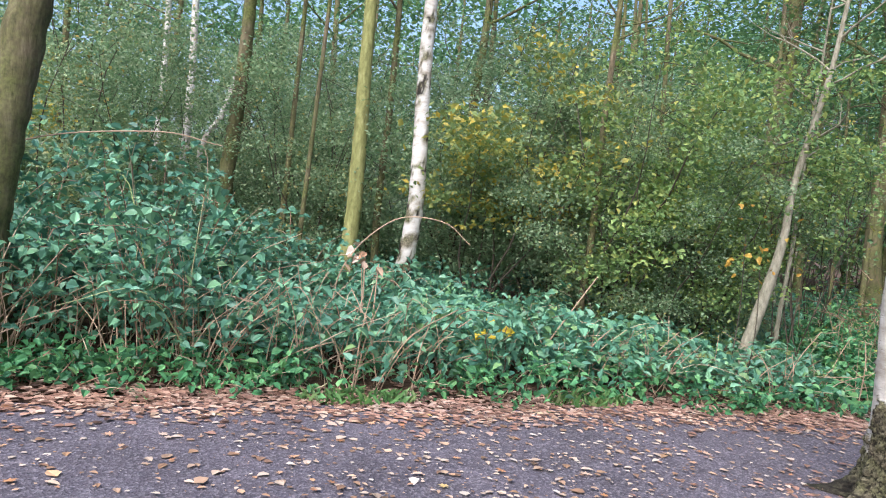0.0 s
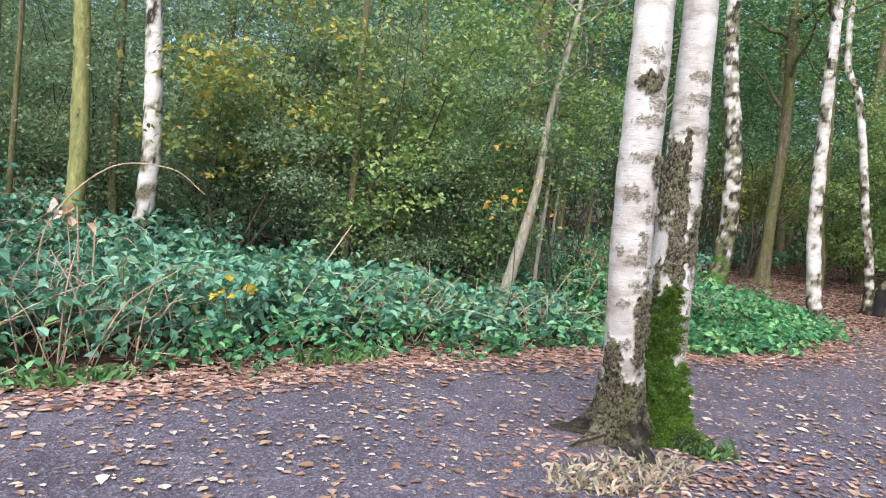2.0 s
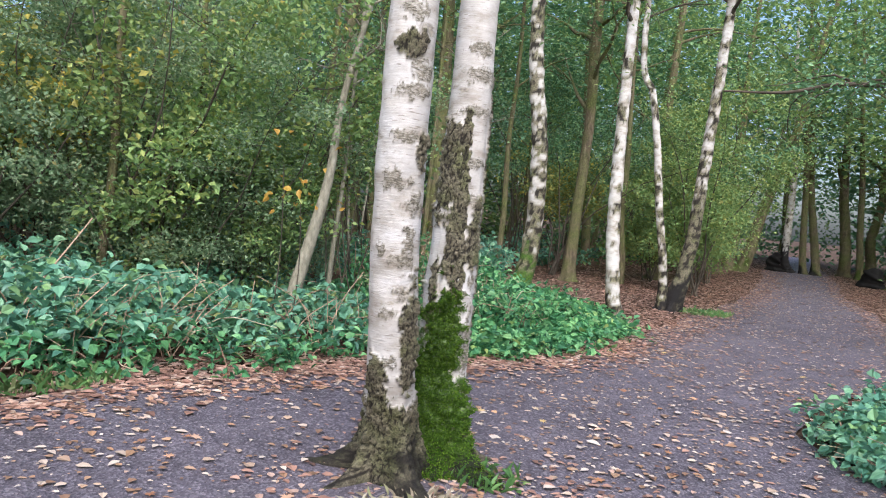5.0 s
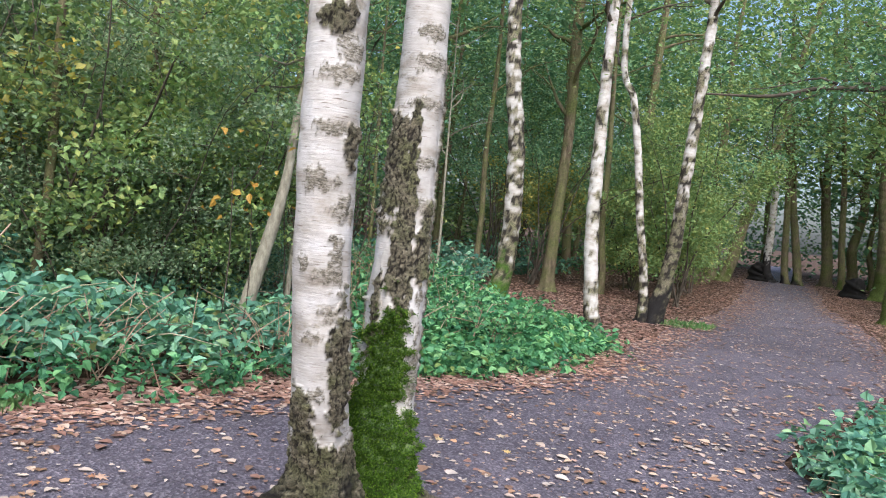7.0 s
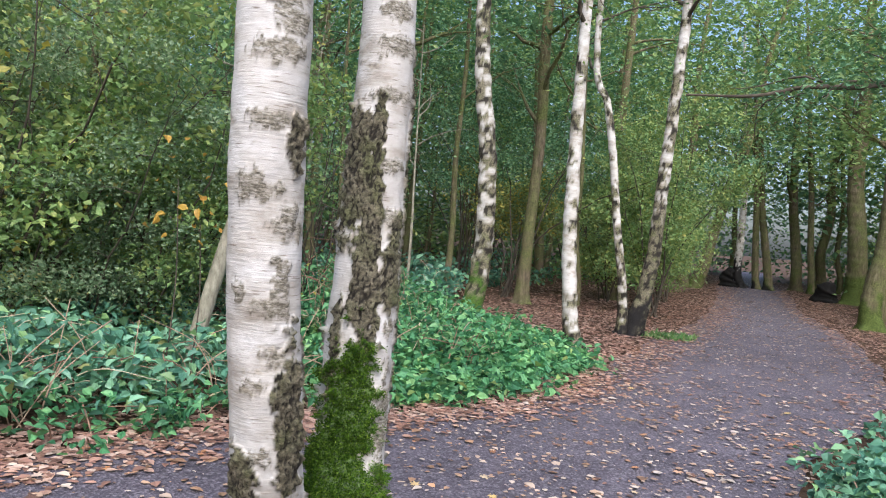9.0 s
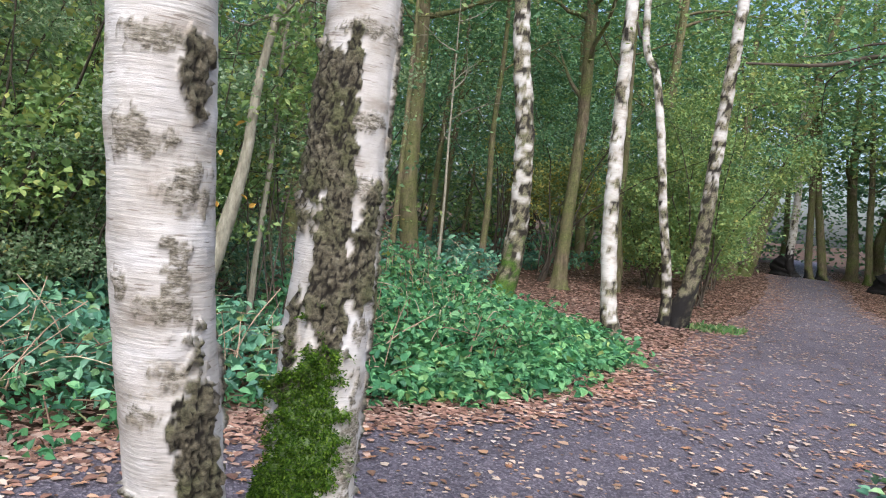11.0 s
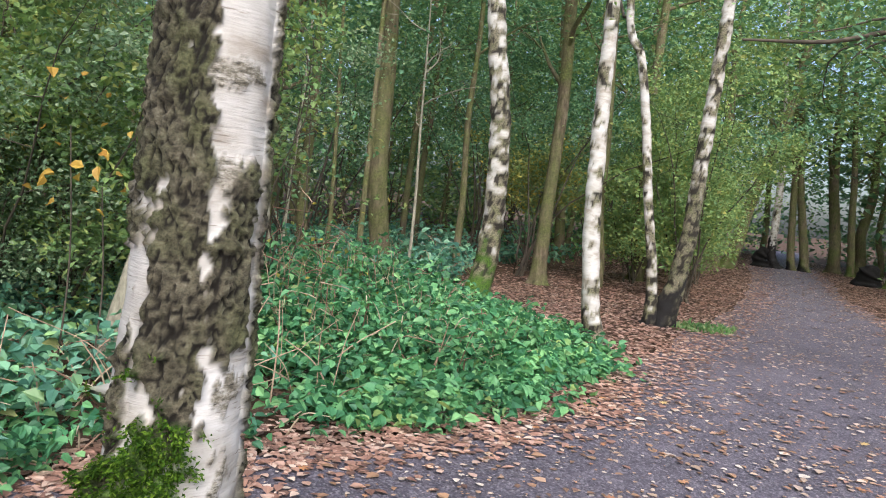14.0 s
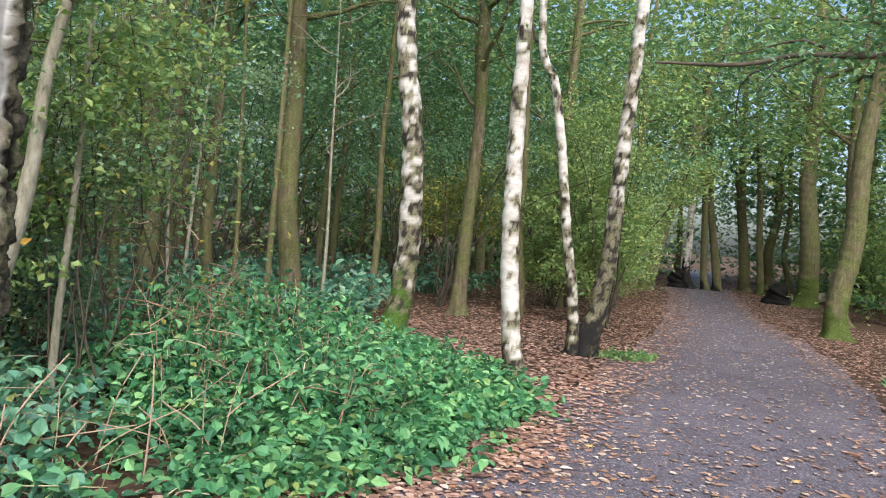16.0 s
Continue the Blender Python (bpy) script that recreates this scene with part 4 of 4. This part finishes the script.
def grass(name, loc, rx, ry, n, h, mat, label, seed, turn=0.0):
    g = np.random.default_rng(seed)
    r, a = np.sqrt(g.uniform(0, 1, n)), g.uniform(0, 6.3, n)
    x, y = r * np.cos(a) * rx, r * np.sin(a) * ry
    ct, st = np.cos(turn), np.sin(turn)
    c = np.column_stack([x * ct - y * st, x * st + y * ct, 0 * x - 0.005])
    head = np.column_stack([g.normal(size=n) * 0.7, g.normal(size=n) * 0.7, np.full(n, 0.55 if mat == "dry_grass" else 1.1)])
    me = leaf_mesh(name, c, h, M[mat], 0.0, 0.028, True, heading=head)
    ob = tagged(new(name, me), label, "grass", kind="stuff")
    ob.location = (loc[0], loc[1], 0)


grass("dry_grass", (2.78, 4.2), 0.55, 0.26, 800, 0.075, "dry_grass", "tuft of dry straw-coloured grass at the birch foot", 1, 0.3)
grass("grass_tuft", (3.55, 4.55), 0.22, 0.2, 110, 0.11, "grass", "green grass tuft at the birch foot", 2)
grass("grass_tuft", (1.5, 6.8), 0.45, 0.2, 260, 0.12, "grass", "grass tuft on the path edge", 3, 0.4)
grass("grass_tuft", (-0.5, 6.0), 0.5, 0.2, 260, 0.12, "grass", "grass tuft on the path edge", 4, 0.4)
grass("grass_tuft", (12.2, 10.6), 0.55, 0.4, 420, 0.11, "grass", "grass round the charred birch foot", 5)
grass("grass_tuft", (15.2, 7.6), 0.9, 0.6, 380, 0.13, "grass", "grass at the inner path edge", 7)


def spray_thing(name, loc, n, spread, size, mat, label, category, seed, stem=None):
    t = thing(name, (loc[0], loc[1], 0), label, category)
    g = np.random.default_rng(seed)
    li = spline([[0, 0, -0.03, 0.008], [0.05, 0.02, loc[2] * 0.5, 0.006], [0, 0, loc[2], 0.004]], 5)
    part("stem", mesh_from("stem", *tube(li, 6), M[stem or "twig"], True, corners=4), t)
    part("leaves", leaf_mesh("leaves", np.array([[0, 0, loc[2]]]) + g.normal(size=(n, 3)) * spread, size, M[mat], 0.35, 0.75, True), t)


spray_thing("yellow_leaf_sprig", (0.51, 6.86, 0.5), 6, 0.05, 0.11, "leaf_yellow", "bright yellow leaves on a thin stem", "plant", 1)
spray_thing("yellow_leaf_sprig", (0.68, 6.86, 0.55), 4, 0.05, 0.1, "leaf_yellow", "bright yellow leaves on a thin stem", "plant", 2)
spray_thing("orange_leaf_sprig", (3.61, 8.38, 1.38), 12, 0.13, 0.09, "leaf_orange", "orange maple leaves on a bare stem", "plant", 3)
spray_thing("orange_leaf_sprig", (3.41, 8.4, 1.74), 14, 0.2, 0.085, "leaf_orange", "orange maple leaves on a bare stem", "plant", 4)
spray_thing("dead_plant", (-0.72, 6.99, 1.12), 10, 0.09, 0.13, "litter_path", "dead plant with hanging pale brown leaves", "plant", 5, "cane")


def long_cane(pts, r, label, mat="cane"):
    t = thing("bramble_cane", (*pts[0][:2], 0), label, "bramble")
    li = spline([[p[0] - pts[0][0], p[1] - pts[0][1], p[2], r * (1 - 0.6 * i / len(pts))] for i, p in enumerate(pts)], 8)
    part("cane", mesh_from("cane", *tube(li, 6), M[mat], True, corners=4), t)


long_cane([(-1.0, 7.4, 0), (-0.95, 7.4, 0.9), (-0.5, 7.4, 1.45), (0.0, 7.4, 1.5), (0.3, 7.4, 1.3)], 0.009, "long pale arching bramble cane")
long_cane([(1.0, 7.6, 0), (1.3, 7.7, 0.5), (1.7, 7.9, 1.1)], 0.01, "straight pale dead cane leaning outward")
long_cane([(-2.9, 6.3, 0.5), (-2.2, 6.3, 0.72), (-1.4, 6.4, 0.62)], 0.009, "long pale arching bramble cane")
long_cane([(-4.6, 6.6, 1.0), (-3.8, 6.5, 1.75), (-2.6, 6.5, 2.0), (-2.0, 6.6, 1.95)], 0.009, "long pale arching bramble cane")
long_cane([(-0.72, 7.6, 0), (-0.72, 7.6, 0.6), (-0.75, 7.6, 1.1)], 0.012, "upright pinkish dead stalk")
long_cane([(-0.62, 7.62, 0), (-0.6, 7.6, 0.5), (-0.6, 7.6, 1.0)], 0.012, "upright pinkish dead stalk")
gg = np.random.default_rng(91)
for i in range(250):
    x = gg.uniform(-5.5, 0.2) if i < 190 else gg.uniform(1.2, 5.2)
    y = np.interp(x, [e[0] for e in EDGE_N], [e[1] for e in EDGE_N]) + gg.uniform(0.6, 1.3)
    h, dx = gg.uniform(0.35, 1.0) * (1.0 if i < 190 else 0.75), gg.normal() * 0.4
    long_cane([(x, y, -0.02), (x + dx * 0.4, y - 0.02, h * 0.6), (x + dx, y + gg.normal() * 0.1, h)], gg.uniform(0.003, 0.008), "thin dead brown bramble cane")

# the overhanging oak bough
bough = thing("oak_bough", (12.3, 6.0, 0), "dark bare oak bough with twigs reaching over the path", "branch")
line = [[0.1, 0, 4.0, 0.06], [-0.4, 0.25, 3.8, 0.045], [-0.9, 0.6, 3.86, 0.04], [-1.4, 0.95, 3.66, 0.034], [-1.9, 1.4, 3.62, 0.028], [-2.5, 1.7, 3.44, 0.022], [-3.1, 2.2, 3.4, 0.012]]
part("branch", mesh_from("branch", *tube(spline(line, 6), 7, 0.1), M["twig"], True, corners=4), bough)
for i in range(14):
    a = np.array(line[1 + i % 4][:3]) + gg.normal(size=3) * [0.2, 0.15, 0.0]
    li = limb(a, unit(np.array([[-0.6, 0.5, gg.normal() * 0.6]]))[0], gg.uniform(0.5, 1.2), 0.018, gg, 0.7, -0.1, 6)
    part("twig", mesh_from("twig", *tube(li, 5), M["twig"], True, corners=4), bough)
    part("leaves", leaf_mesh("leaves", sprays(li[2:, :3].repeat(2, 0) + [0, 0, 0.15], 14, 0.28), 0.085, M["leaf_wood"], 0.5), bough)

# fallen log and charred stumps
log = thing("fallen_log", (35.5, 17.6, 0.25), "bare pale fallen trunk lying beyond the path", "log")
part("trunk", mesh_from("trunk", *tube(spline([[-3, 1.2, 0, 0.2], [0, 0, 0, 0.22], [4, -2, 0.05, 0.18]], 8), 14, 0.05), M["log"], True, corners=4), log)
for i, (x, y, r, h) in enumerate([(29.6, 17.9, 0.55, 0.8), (36.4, 18.1, 0.6, 0.9), (31.7, 23.8, 0.4, 0.9)]):
    st = thing("charred_stump", (x, y, -0.05), "low charred black tree stump", "stump", "charred stumps")
    part("stump", trunk_mesh("stump", [(0, 0, 0, r * 0.8), (0, 0.05, h * 0.4, r * 0.75), (0.05, 0, h * 0.8, r * 0.6), (0.1, 0, h, r * 0.3), (0.1, 0, h + 0.03, 0.01)], M["oak"], 20, black_to=3, seed=i, lump=0.25, flare=1.2), st)

# single larger fallen leaves on the open path


def lobed_leaf(seed):
    g = np.random.default_rng(seed)
    n = 14
    a = np.linspace(-2.6, 2.6, n)
    r = np.where(np.arange(n) % 2, 0.5, 1.0) * (0.62 + 0.38 * np.cos(a * 0.6)) * g.uniform(0.85, 1.1, n)
    x, y = r * np.cos(a), r * np.sin(a) * 0.85
    z = 0.05 + 0.16 * np.abs(y) * g.uniform(0.2, 1.0) + 0.05 * g.normal(size=n)
    v = np.vstack([[[-0.1, 0, 0.03]], np.column_stack([x, y, np.maximum(z, 0.02)]), [[-0.75, 0.08, 0.04]], [[-0.75, 0.02, 0.04]]])
    f = [(0, i, i + 1) for i in range(1, n)] + [(0, n + 1, n + 2)]
    return mesh_from("fallen_leaf", v * np.array([0.045, 0.045, 0.02]), np.array(f), M["single_leaf"])


shapes = [lobed_leaf(i) for i in range(5)]
gl = np.random.default_rng(55)
made = 0
while made < 260:
    x, y = gl.uniform(-4, 11), gl.uniform(1.5, 8)
    q = np.array([[x, y]])
    dn = edge_distance(q, EDGE_N)[0]
    if dn > 0 or edge_distance(q, EDGE_S)[0] < 0 or gl.uniform() > 0.35 + 0.65 * np.exp(dn / 0.8) or np.hypot(x - 3.2, y - 4.75) < 0.4:
        continue
    ob = new("fallen_leaf", shapes[made % 5])
    ob.matrix_world = pose(x, y, 0.012, gl.normal() * 6, gl.normal() * 6, gl.uniform(0, 360)) @ Matrix.Scale(gl.uniform(0.6, 1.35), 4)
    tagged(ob, "single dry fallen leaf lying on the path", "leaf", "fallen leaves on the path")
    made += 1
